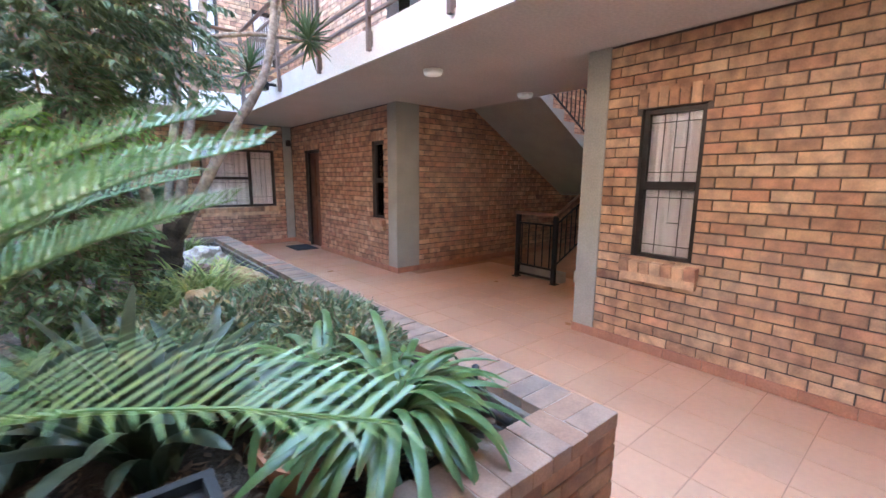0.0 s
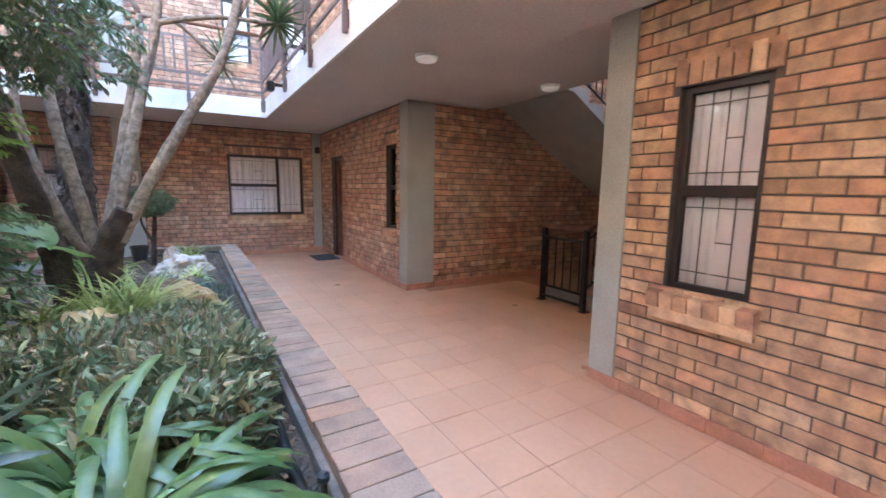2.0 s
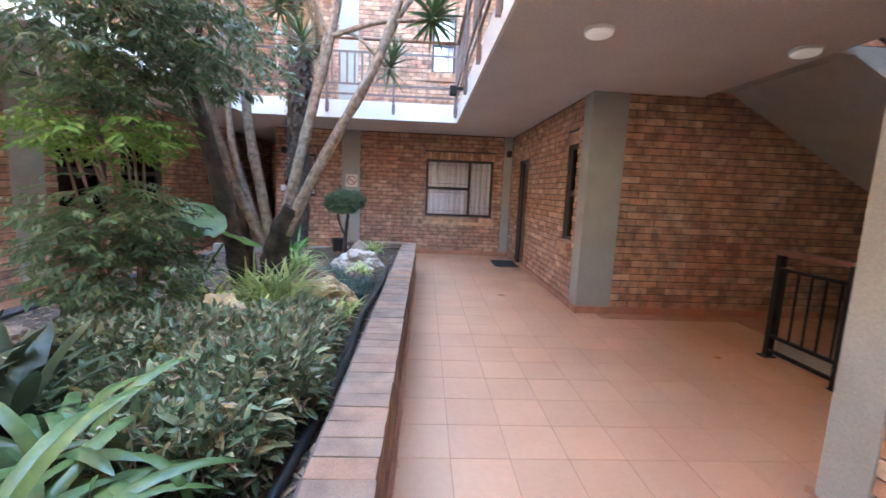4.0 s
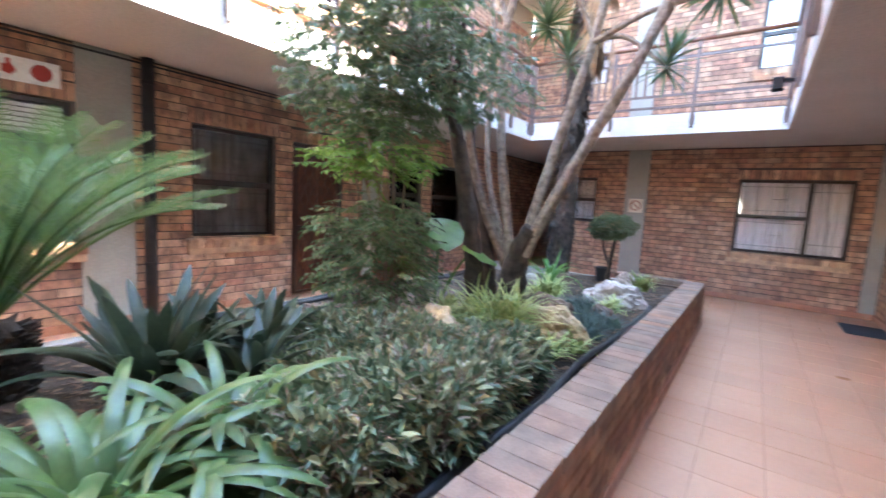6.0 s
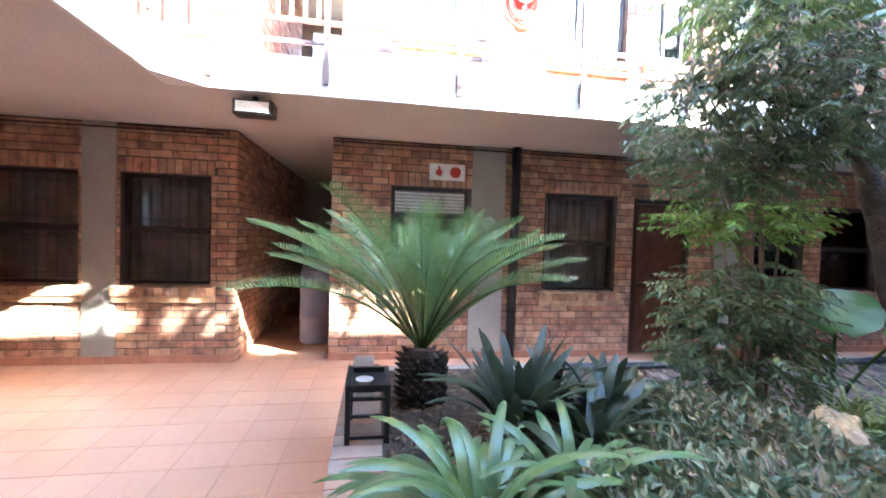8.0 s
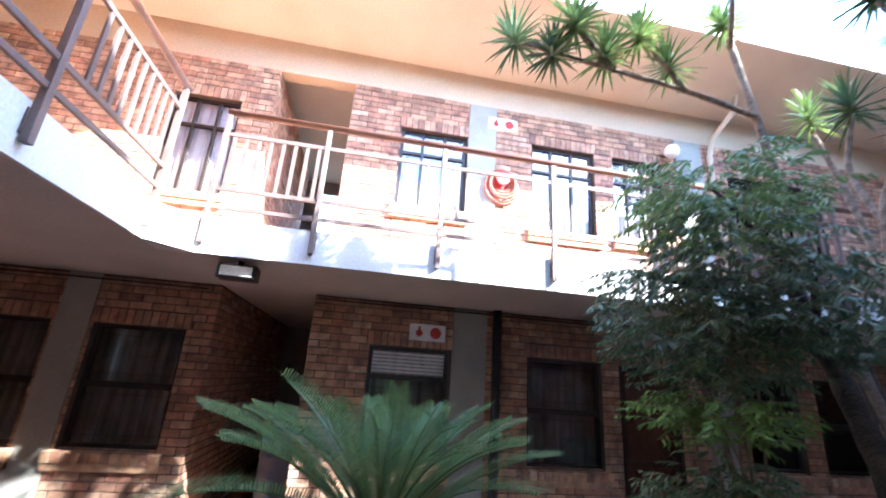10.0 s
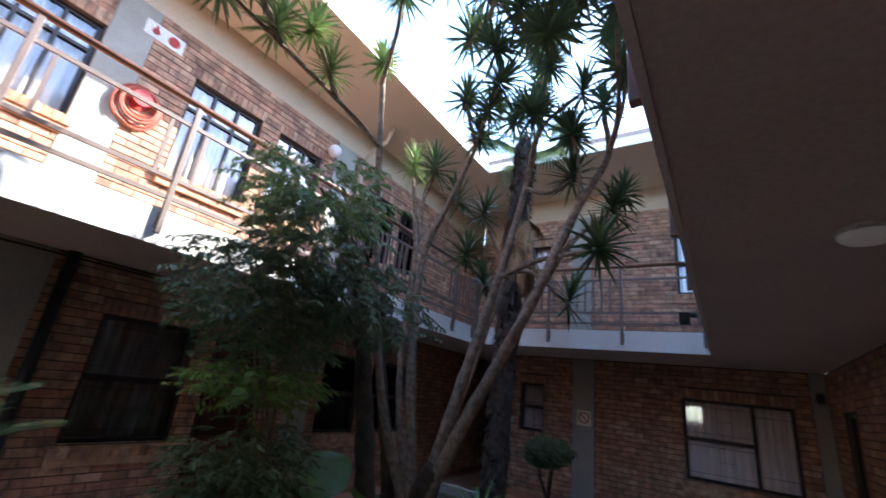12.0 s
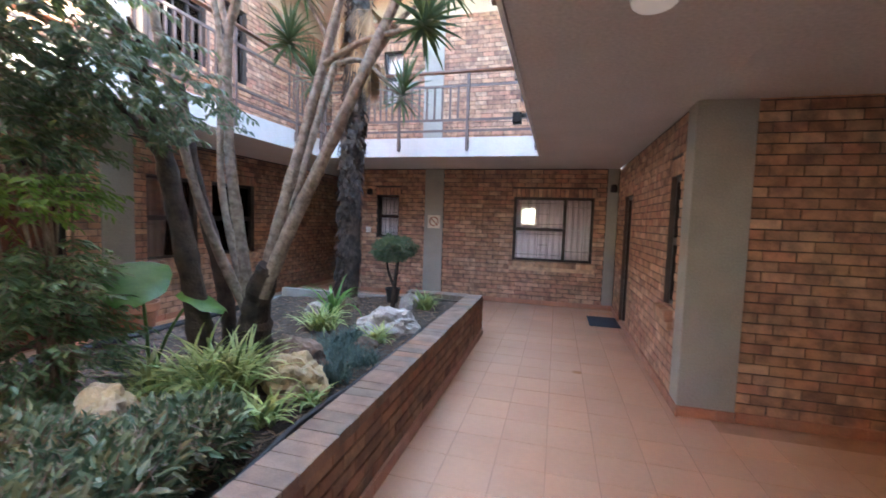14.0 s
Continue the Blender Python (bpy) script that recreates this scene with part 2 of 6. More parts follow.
def slab_with_holes(name, m, u0, u1, z0, z1, y0, y1, holes, material):
    """A wall in its own frame (x along, y into the wall, z up) with openings cut right through."""
    us = sorted({u0, u1, *[min(max(h[i], u0), u1) for h in holes for i in (0, 1)]})
    zs = sorted({z0, z1, *[min(max(h[i], z0), z1) for h in holes for i in (2, 3)]})
    nu, nz = len(us) - 1, len(zs) - 1

    def solid(i, j):
        if not (0 <= i < nu and 0 <= j < nz):
            return False
        cu, cz = (us[i] + us[i + 1]) / 2, (zs[j] + zs[j + 1]) / 2
        return not any(h[0] < cu < h[1] and h[2] < cz < h[3] for h in holes)

    bm = bmesh.new()

    def quad(*p):
        bm.faces.new([bm.verts.new(q) for q in p])

    for i in range(nu):
        for j in range(nz):
            if not solid(i, j):
                continue
            a, b, c, d = us[i], us[i + 1], zs[j], zs[j + 1]
            quad((a, y0, c), (b, y0, c), (b, y0, d), (a, y0, d))
            quad((b, y1, c), (a, y1, c), (a, y1, d), (b, y1, d))
            if not solid(i - 1, j):
                quad((a, y1, c), (a, y0, c), (a, y0, d), (a, y1, d))
            if not solid(i + 1, j):
                quad((b, y0, c), (b, y1, c), (b, y1, d), (b, y0, d))
            if not solid(i, j - 1):
                quad((a, y1, c), (b, y1, c), (b, y0, c), (a, y0, c))
            if not solid(i, j + 1):
                quad((a, y0, d), (b, y0, d), (b, y1, d), (a, y1, d))
    bmesh.ops.remove_doubles(bm, verts=bm.verts, dist=1e-5)
    ob = part(name, bm, material)
    ob.matrix_world = m
    return tagged(ob, kind="structure")


def brick_geo(w, h, d=0.03, b=0.004):
    """A brick's front with soft edges, centred in x and z, its face in y = 0."""
    x, z = w / 2, h / 2
    v = []
    for yy, s in ((d, 0), (b, 0), (0, b)):
        v += [(-x + s, yy, -z + s), (x - s, yy, -z + s), (x - s, yy, z - s), (-x + s, yy, z - s)]
    f = [(8, 9, 10, 11)]
    for o in (0, 4):
        for k in range(4):
            f.append((o + k, o + (k + 1) % 4, o + 4 + (k + 1) % 4, o + 4 + k))
    return v, f


def lay(length, z0, z1, skips, soldiers):
    """Bricks in running bond as (centre u, centre z, width, height)."""
    out = []
    n0, n1 = round(z0 / COURSE), int(z1 / COURSE + 0.2)
    for c in range(n0, n1):
        zc = (c + 0.5) * COURSE
        if zc + BH / 2 > z1 + 0.01:
            break
        free = [(0.0, length)]
        for s in skips:
            if s[2] - 0.01 < zc < s[3] + 0.01:
                free = [q for a, b in free for q in ((a, min(b, s[0])), (max(a, s[1]), b)) if q[1] - q[0] > 0.03]
        off = 0.0 if c % 2 else BLEN / 2
        for a, b in free:
            k = math.floor((a - off) / BLEN)
            while off + k * BLEN < b:
                p, q = max(a, off + k * BLEN), min(b, off + (k + 1) * BLEN)
                k += 1
                if q - p > 0.035:
                    out.append(((p + q) / 2, zc, q - p - 0.009, BH))
    for u0, u1, zb in soldiers:
        n = max(2, round((u1 - u0) / 0.083))
        w = (u1 - u0) / n
        out += [(u0 + (i + 0.5) * w, zb + COURSE, w - 0.01, 2 * COURSE - 0.012) for i in range(n)]
    return out


FULL = {}
LATE = []


def brick_wall(name, m, length, z0, z1, openings, columns=(), near=None, count=0, material=None, thick=0.22, lintel=True):
    """A face-brick wall: backing with openings, and bricks laid over it; those nearest to `near` (u, z) are parts of their own."""
    material = material or M_BRICKSHADE
    wall = slab_with_holes(name, m, 0, length, z0, z1, 0.011, thick, openings, M_MORTAR)
    sold = [(o[0] - 0.04, o[1] + 0.04, o[3]) for o in openings if lintel and o[3] < z1 - 0.2]
    skips = [*openings, *[(c[0], c[1], -1, 99) for c in columns], *[(s[0], s[1], s[2], s[2] + 2 * COURSE - 0.02) for s in sold]]
    bricks = lay(length, z0, z1, skips, sold)
    LATE.append((wall, m, bricks, near, count, material))
    return wall


def finish_bricks(wall, m, bricks, near, count, material):
    rng = random.Random(len(bricks))
    chosen = set()
    if near and count:
        order = sorted((i for i, b in enumerate(bricks) if abs(b[2] - (BLEN - 0.009)) < 1e-4 and b[3] == BH),
                       key=lambda i: (bricks[i][0] - near[0]) ** 2 + (bricks[i][1] - near[1]) ** 2)
        chosen = set(order[:count])
    if material.name not in FULL:
        v, f = brick_geo(BLEN - 0.009, BH)
        me = bpy.data.meshes.new("brick")
        me.from_pydata(v, [], f)
        me.materials.append(material)
        FULL[material.name] = me
    verts, faces = [], []
    for i, (u, z, w, h) in enumerate(bricks):
        proud = rng.uniform(-0.002, 0.0025)
        if i in chosen:
            ob = new("brick", FULL[material.name])
            ob.parent = wall
            ob.matrix_local = Matrix.Translation((u + rng.uniform(-0.002, 0.002), proud, z + rng.uniform(-0.0015, 0.0015)))
        else:
            v, f = brick_geo(w, h)
            o = len(verts)
            verts += [(x + u, y + proud, zz + z) for x, y, zz in v]
            faces += [tuple(k + o for k in q) for q in f]
    if verts:
        tagged(pydata("bricks", verts, faces, material, wall), kind="stuff")


def F(x, y, rz):
    return pose(x, y, 0, 0, 0, rz)


M_LEFT = F(XL, -6.0, 90)           # u = y + 6
M_RIGHT = F(XR, YF, -90)           # u = 10.13 - y
M_FAR = F(-1.2, YF, 0)             # u = x + 1.2


def lu(y):
    return y + 6.0


def ru(y):
    return YF - y


def fu(x):
    return x + 1.2


# openings: (u0, u1, z0, z1)
L_WIN = [(-3.0, -2.06, 0.88, 2.12), (-1.65, -0.73, 0.88, 2.12), (1.29, 2.25, 0.86, 2.12), (3.25, 4.25, 0.86, 2.12), (6.35, 7.2, 0.9, 2.12), (7.5, 8.5, 0.9, 2.12)]
L_DOOR = (4.5, 5.34, 0.0, 2.1)
L_COR = (-0.46, 0.59, 0.0, CEIL)
left_open = [(lu(a), lu(b), c, d) for a, b, c, d in (*L_WIN, L_DOOR)]
L_COLS = [(-2.02, -1.69), (2.28, 2.71), (5.74, 6.16)]
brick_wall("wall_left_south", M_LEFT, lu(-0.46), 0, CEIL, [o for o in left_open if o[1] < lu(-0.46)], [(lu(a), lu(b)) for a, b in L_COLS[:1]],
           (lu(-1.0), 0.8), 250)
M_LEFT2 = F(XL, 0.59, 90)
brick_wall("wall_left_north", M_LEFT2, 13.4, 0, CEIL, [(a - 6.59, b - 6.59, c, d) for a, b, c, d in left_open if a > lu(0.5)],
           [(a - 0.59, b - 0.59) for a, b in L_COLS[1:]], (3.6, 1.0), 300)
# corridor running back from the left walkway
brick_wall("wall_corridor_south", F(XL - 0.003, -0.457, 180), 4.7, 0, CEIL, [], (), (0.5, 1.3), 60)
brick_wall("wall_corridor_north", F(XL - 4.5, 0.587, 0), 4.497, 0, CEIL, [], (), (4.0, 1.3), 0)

R_NEARWIN = (1.45, 1.94, 0.83, 2.09)
brick_wall("wall_right_south", F(XR, 2.27, -90), 6.3, 0, CEIL, [(2.27 - 1.94, 2.27 - 1.45, 0.83, 2.09)], (), (0.8, 1.2), 300, M_BRICK)
R_WINS = [(6.1, 6.45, 0.84, 2.1), (8.62, 9.36, 0.0, 2.08)]
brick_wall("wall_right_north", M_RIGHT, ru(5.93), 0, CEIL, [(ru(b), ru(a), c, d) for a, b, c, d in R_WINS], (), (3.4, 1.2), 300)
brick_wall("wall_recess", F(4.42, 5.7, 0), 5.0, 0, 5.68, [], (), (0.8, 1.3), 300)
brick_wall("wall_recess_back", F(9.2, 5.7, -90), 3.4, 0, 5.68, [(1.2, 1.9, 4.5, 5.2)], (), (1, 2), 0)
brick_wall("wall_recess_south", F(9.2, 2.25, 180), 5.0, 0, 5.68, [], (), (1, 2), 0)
FW = (2.09, 3.58, 0.86, 2.1)
SW = (-0.83, -0.34, 1.2, 2.1)
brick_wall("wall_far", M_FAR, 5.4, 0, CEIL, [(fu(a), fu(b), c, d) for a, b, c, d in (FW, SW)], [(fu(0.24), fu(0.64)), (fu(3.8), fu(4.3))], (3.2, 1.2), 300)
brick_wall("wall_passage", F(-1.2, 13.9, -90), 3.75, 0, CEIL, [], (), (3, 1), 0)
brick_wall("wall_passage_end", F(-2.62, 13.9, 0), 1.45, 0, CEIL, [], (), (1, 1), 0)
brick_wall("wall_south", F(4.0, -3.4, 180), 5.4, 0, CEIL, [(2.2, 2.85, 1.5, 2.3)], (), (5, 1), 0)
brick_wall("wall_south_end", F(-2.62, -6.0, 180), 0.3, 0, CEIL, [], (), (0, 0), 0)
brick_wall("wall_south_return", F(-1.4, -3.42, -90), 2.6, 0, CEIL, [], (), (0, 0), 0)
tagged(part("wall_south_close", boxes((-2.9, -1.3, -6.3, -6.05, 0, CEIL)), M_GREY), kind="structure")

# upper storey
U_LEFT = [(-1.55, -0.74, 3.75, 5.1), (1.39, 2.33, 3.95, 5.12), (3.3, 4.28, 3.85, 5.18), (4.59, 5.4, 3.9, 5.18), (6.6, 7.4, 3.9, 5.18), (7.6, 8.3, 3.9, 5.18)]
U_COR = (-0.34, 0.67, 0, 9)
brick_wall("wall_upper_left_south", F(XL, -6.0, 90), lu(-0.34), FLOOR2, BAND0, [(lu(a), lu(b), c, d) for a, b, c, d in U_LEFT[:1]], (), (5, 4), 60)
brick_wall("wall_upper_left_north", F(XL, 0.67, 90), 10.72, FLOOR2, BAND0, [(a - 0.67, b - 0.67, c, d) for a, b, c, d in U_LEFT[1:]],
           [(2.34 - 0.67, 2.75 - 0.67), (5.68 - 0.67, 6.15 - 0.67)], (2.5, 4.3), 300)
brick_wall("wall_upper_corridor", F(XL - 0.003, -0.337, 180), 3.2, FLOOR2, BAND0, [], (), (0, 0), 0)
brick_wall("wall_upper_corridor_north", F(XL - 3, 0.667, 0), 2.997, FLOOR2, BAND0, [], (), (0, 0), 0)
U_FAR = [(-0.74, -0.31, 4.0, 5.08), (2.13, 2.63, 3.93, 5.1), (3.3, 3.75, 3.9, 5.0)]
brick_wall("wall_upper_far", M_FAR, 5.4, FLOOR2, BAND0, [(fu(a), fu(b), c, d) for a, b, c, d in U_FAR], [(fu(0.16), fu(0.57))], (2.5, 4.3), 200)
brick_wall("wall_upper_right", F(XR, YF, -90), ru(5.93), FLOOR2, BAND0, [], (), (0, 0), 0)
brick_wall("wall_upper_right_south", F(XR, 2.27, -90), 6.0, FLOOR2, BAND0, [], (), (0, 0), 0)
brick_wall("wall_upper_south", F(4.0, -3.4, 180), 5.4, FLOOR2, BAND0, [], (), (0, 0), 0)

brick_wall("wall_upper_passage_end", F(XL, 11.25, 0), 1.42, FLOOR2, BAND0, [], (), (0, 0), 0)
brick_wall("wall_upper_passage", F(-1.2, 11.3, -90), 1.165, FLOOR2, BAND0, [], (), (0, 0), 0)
tagged(part("beam_passage", boxes((XL, -1.2, 11.26, 11.4, BAND0, BAND1)), M_BAND), kind="structure")

# ---------------------------------------------------------------- floors, slabs, roof
tagged(part("ground", boxes((-400, 400, -400, 400, -0.6, -0.06)), M_GROUND), "bare earth round the building", "ground", kind="structure")
tagged(part("floor_bed", boxes((-7.2, 9.3, -6.3, 14.1, -0.055, -0.0025)), M_GROUT), "grout bed under terracotta floor tiles", "floor", kind="structure")
BED = (-1.3, 1.96, 0.94, 7.62)     # planted bed, outer faces


def slab_ring(name, z0, z1, x0, x1, y0, y1, vx0, vx1, vy0, vy1, ch, material):
    """A slab round the open court, its south-west corner cut off."""
    bm = bmesh.new()
    outer = [(x0, y0), (x1, y0), (x1, y1), (x0, y1)]
    inner = [(vx0 + ch, vy0), (vx1, vy0), (vx1, vy1), (vx0, vy1), (vx0, vy0 + ch)]
    for z, flip in ((z0, True), (z1, False)):
        o = [bm.verts.new((*p, z)) for p in outer]
        i = [bm.verts.new((*p, z)) for p in inner]
        for f in ((o[0], o[1], i[1], i[0]), (o[1], o[2], i[2], i[1]), (o[2], o[3], i[3], i[2]), (o[3], o[0], i[0], i[4], i[3])):
            bm.faces.new(f[::-1] if flip else f)
    bm.verts.ensure_lookup_table()
    n = len(outer) + len(inner)
    for a in range(len(inner)):
        b = (a + 1) % len(inner)
        v = bm.verts
        bm.faces.new((v[4 + b], v[4 + a], v[n + 4 + a], v[n + 4 + b]))
    for a in range(4):
        b = (a + 1) % 4
        v = bm.verts
        bm.faces.new((v[a], v[b], v[n + b], v[n + a]))
    return tagged(part(name, bm, material), kind="structure")


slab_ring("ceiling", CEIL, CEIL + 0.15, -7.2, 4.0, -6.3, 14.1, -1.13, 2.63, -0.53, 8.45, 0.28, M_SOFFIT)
slab_ring("fascia", CEIL - 0.012, FLOOR2, -1.128, 2.628, -0.528, 8.448, -1.1, 2.6, -0.5, 8.42, 0.28, M_FASCIA)
slab_ring("floor_upper", CEIL + 0.16, FLOOR2 - 0.004, -7.2, 4.0, -6.3, 14.1, -1.13, 2.63, -0.53, 8.45, 0.28, M_TILE)
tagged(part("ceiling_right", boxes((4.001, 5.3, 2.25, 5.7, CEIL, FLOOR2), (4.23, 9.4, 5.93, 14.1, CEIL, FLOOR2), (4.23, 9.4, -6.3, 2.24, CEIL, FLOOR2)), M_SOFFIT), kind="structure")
slab_ring("ceiling_roof", BAND1, BAND1 + 0.18, -7.4, 9.6, -6.5, 11.5, -1.1, 2.6, -0.5, 8.42, 0.28, M_EAVE)
tagged(part("beam_left", boxes((XL - 0.2, XL - 0.004, -6, 11.25, BAND0, BAND1), bevel=0.004), M_BAND), kind="structure")
tagged(part("beam_far", boxes((-1.2, 4.2, YF + 0.004, YF + 0.2, BAND0, BAND1), bevel=0.004), M_BAND), kind="structure")
tagged(part("beam_right", boxes((XR + 0.004, XR + 0.2, -6, 10.3, BAND0, BAND1), bevel=0.004), M_BAND), kind="structure")
tagged(part("roof", boxes((-7.6, -1.13, -6.6, 11.6, BAND1 + 0.19, BAND1 + 0.3), (2.63, 9.7, -6.6, 11.6, BAND1 + 0.19, BAND1 + 0.3),
                          (-1.13, 2.63, 8.45, 11.6, BAND1 + 0.19, BAND1 + 0.3), (-1.13, 2.63, -6.6, -0.53, BAND1 + 0.19, BAND1 + 0.3)), M_ROOF), kind="structure")
# plain walls that close the rooms
tagged(part("wall_rooms", boxes((-7.3, -7.2, -6.3, -0.34, 0, BAND1), (-7.3, -7.2, 0.67, 14.1, 0, BAND1), (-7.3, -7.2, -0.34, 0.67, 0, 3.0), (-7.3, -7.2, -0.34, 0.67, 5.9, BAND1), (9.4, 9.5, -6.3, 2.4, 0, BAND1), (9.4, 9.5, 5.6, 14.1, 0, BAND1), (9.4, 9.5, 2.4, 5.6, 0, 3.4), (-7.2, -2.86, -6.3, -6.2, 0, CEIL), (-7.2, -2.9, 14.0, 14.1, 0, CEIL),
                                (4.24, 9.4, 14.0, 14.1, 0, CEIL), (4.24, 9.4, -6.3, -6.2, 0, BAND1), (-1.0, 4.2, 11.6, 11.7, 0, CEIL), (-0.98, 9.4, 11.5, 11.6, FLOOR2, BAND1),
                                (-7.2, -2.84, 11.3, 11.45, FLOOR2, BAND1), (-7.2, 4.2, -6.3, -6.2, FLOOR2, BAND1), (-3.2, -3.1, 1.0, 13.9, 0, CEIL), (-3.2, -3.1, -6, -0.7, 0, CEIL),
                                (-3.2, -3.1, 1.0, 10.6, FLOOR2, BAND1), (-3.2, -3.1, -6, -0.6, FLOOR2, BAND1), (4.5, 4.6, 5.95, 11.5, 0, CEIL), (4.5, 4.6, -6, 2.2, 0, CEIL)), M_ROOM), kind="structure")


# plastered columns
def column(x0, x1, y0, y1, z0, z1):
    ob = part("column", boxes((x0, x1, y0, y1, z0, z1), bevel=0.006), M_GREY)
    return tagged(ob, "smooth grey plastered concrete column between brick panels", "column", "plastered columns", "structure")


for a, b in L_COLS:
    column(XL - 0.2, XL + 0.012, a, b, 0, CEIL)
column(XR - 0.012, XR + 0.23, 2.25, 2.47, 0, CEIL)
column(XR - 0.012, 4.425, 5.685, 5.935, 0, CEIL)
for a, b in ((0.24, 0.64), (3.8, 3.99)):
    column(a, b, YF - 0.012, YF + 0.2, 0, CEIL)
for a, b in ((2.34, 2.75), (5.68, 6.15)):
    column(XL - 0.2, XL + 0.012, a, b, FLOOR2, BAND0)
column(0.16, 0.57, YF - 0.012, YF + 0.2, FLOOR2, BAND0)


# skirting tiles


def skirting(m, length, gaps=()):
    base = tagged(new("baseboard"), "terracotta skirting tiles along the foot of the brick wall", "skirting", kind="structure")
    base.matrix_world = m
    v, f = brick_geo(0.296, 0.088, 0.02, 0.003)
    if "skirt" not in FULL:
        me = bpy.data.meshes.new("skirting_tile")
        me.from_pydata(v, [], f + [(3, 2, 1, 0)])
        me.materials.append(M_SKIRT)
        FULL["skirt"] = me
    u = 0.0
    while u < length - 0.05:
        w = min(0.3, length - u)
        if not any(g[0] < u + w / 2 < g[1] for g in gaps):
            ob = new("skirting_tile", FULL["skirt"])
            ob.parent = base
            ob.matrix_local = Matrix.Translation((u + w / 2, -0.014, 0.046)) @ Matrix.Diagonal((w / 0.3, 1, 1, 1))
        u += 0.3


skirting(F(XR, 2.485, -90), 5.9)
skirting(F(XR - 0.012, YF - 0.02, -90), ru(5.67), [(ru(9.36), ru(8.62))])
skirting(F(XR - 0.012, 5.685, 0), 0.43)
skirting(F(4.43, 5.7, 0), 4.7)
skirting(F(-1.2, YF, 0), 5.18)
skirting(F(XL, -6, 90), lu(-0.46))
skirting(F(XL, 0.59, 90), 13.2, [(L_DOOR[0] - 0.59, L_DOOR[1] - 0.59)])
skirting(F(4.0, -3.4, 180), 5.4)
skirting(F(1.965, 0.94, 90), 6.66)


# ---------------------------------------------------------------- windows and doors
def window(m, w, h, split="sash", curtain=M_CURTAIN, depth=0.1, deep=0.1, bars=True, sill=True, label="", frame_mat=None, floor=0.0, brick=True):
    """A window set `depth` into the wall; m is at its lower left corner, x along, y in, z up."""
    fm = frame_mat or M_FRAME
    t = thing("window", m, label or "dark bronze framed window with burglar bars and net curtain", "window", kind="structure")
    fr = 0.045
    y0, y1 = depth - 0.02, depth + 0.03
    part("window_frame", boxes((0.002, fr, y0, y1, 0.002, h - 0.002), (w - fr, w - 0.002, y0, y1, 0.002, h - 0.002), (fr, w - fr, y0, y1, 0.002, fr), (fr, w - fr, y0, y1, h - fr, h - 0.002), bevel=0.004), fm, t)
    panes = []
    if split == "sash":
        part("transom", boxes((fr, w - fr, y0 - 0.012, y1, h / 2 - 0.035, h / 2 + 0.035), bevel=0.005), fm, t)
        panes = [(fr, w - fr, fr, h / 2 - 0.035), (fr, w - fr, h / 2 + 0.035, h - fr)]
    elif split == "wide":
        c = w * 0.65
        part("mullion", boxes((c - 0.03, c + 0.03, y0 - 0.012, y1, fr, h - fr), bevel=0.005), fm, t)
        part("transom", boxes((fr, c - 0.03, y0 - 0.012, y1, h / 2 - 0.03, h / 2 + 0.03), bevel=0.005), fm, t)
        part("sash_bar", boxes((c + 0.03, w - fr, y0 + 0.01, y1 - 0.01, h / 2 - 0.012, h / 2 + 0.012)), M_FRAMEW, t, "thin white glazing bar")
        panes = [(fr, c - 0.03, fr, h / 2 - 0.03), (fr, c - 0.03, h / 2 + 0.03, h - fr), (c + 0.03, w - fr, fr, h - fr)]
    elif split == "vent":
        part("transom", boxes((fr, w - fr, y0 - 0.012, y1, h * 0.72 - 0.03, h * 0.72 + 0.03), bevel=0.005), fm, t)
        panes = [(fr, w - fr, fr, h * 0.72 - 0.03)]
        for k in range(6):
            z = h * 0.72 + 0.05 + k * (h * 0.28 - 0.1) / 6
            part("vent_slat", boxes((fr, w - fr, y0 + 0.015, y0 + 0.03, z, z + 0.03)), M_FRAMEW, t, "pale ventilation slat")
    elif split == "grid":
        for k in (1, 2):
            part("mullion", boxes((w * k / 3 - 0.02, w * k / 3 + 0.02, y0 - 0.008, y1, fr, h - fr), bevel=0.004), fm, t)
        part("transom", boxes((fr, w - fr, y0 - 0.01, y1, h * 0.7 - 0.02, h * 0.7 + 0.02), bevel=0.004), fm, t)
        panes = [(fr, w - fr, fr, h * 0.7 - 0.02), (fr, w - fr, h * 0.7 + 0.02, h - fr)]
    for a, b, c, d in panes:
        g = part("pane", boxes((a - 0.005, b + 0.005, depth + 0.003, depth + 0.008, c - 0.005, d + 0.005)), M_GLASS, t)
        g.visible_shadow = False
        if bars:
            bm = bmesh.new()
            yy = depth + 0.035
            xs = [a + (b - a) * k for k in (0.25, 0.48, 0.71)]
            for x in xs:
                box(bm, x - 0.0035, x + 0.0035, yy, yy + 0.006, c, d)
            for z in (c + (d - c) * 0.14, c + (d - c) * 0.88):
                box(bm, a, b, yy - 0.006, yy, z - 0.0035, z + 0.0035)
            for i, z in ((1, 0.5),):
                z = c + (d - c) * z
                box(bm, xs[i], xs[i + 1], yy - 0.006, yy, z - 0.0035, z + 0.0035)
            part("burglar_grille", bm, M_BAR, t, "thin dark steel burglar bars")
    bm = bmesh.new()
    n = max(24, int(w / 0.018))
    rng = random.Random(int(w * 1000 + h * 77))
    ph = rng.uniform(0, 6)
    rows = []
    for z in (0.03, h * 0.5, h - 0.01):
        rows.append([bm.verts.new((0.01 + (w - 0.02) * i / n, depth + deep + 0.022 * math.sin(i * 0.95 + ph + 0.4 * math.sin(i * 0.21)) + 0.008 * math.sin(i * 0.37 + z * 2), z)) for i in range(n + 1)])
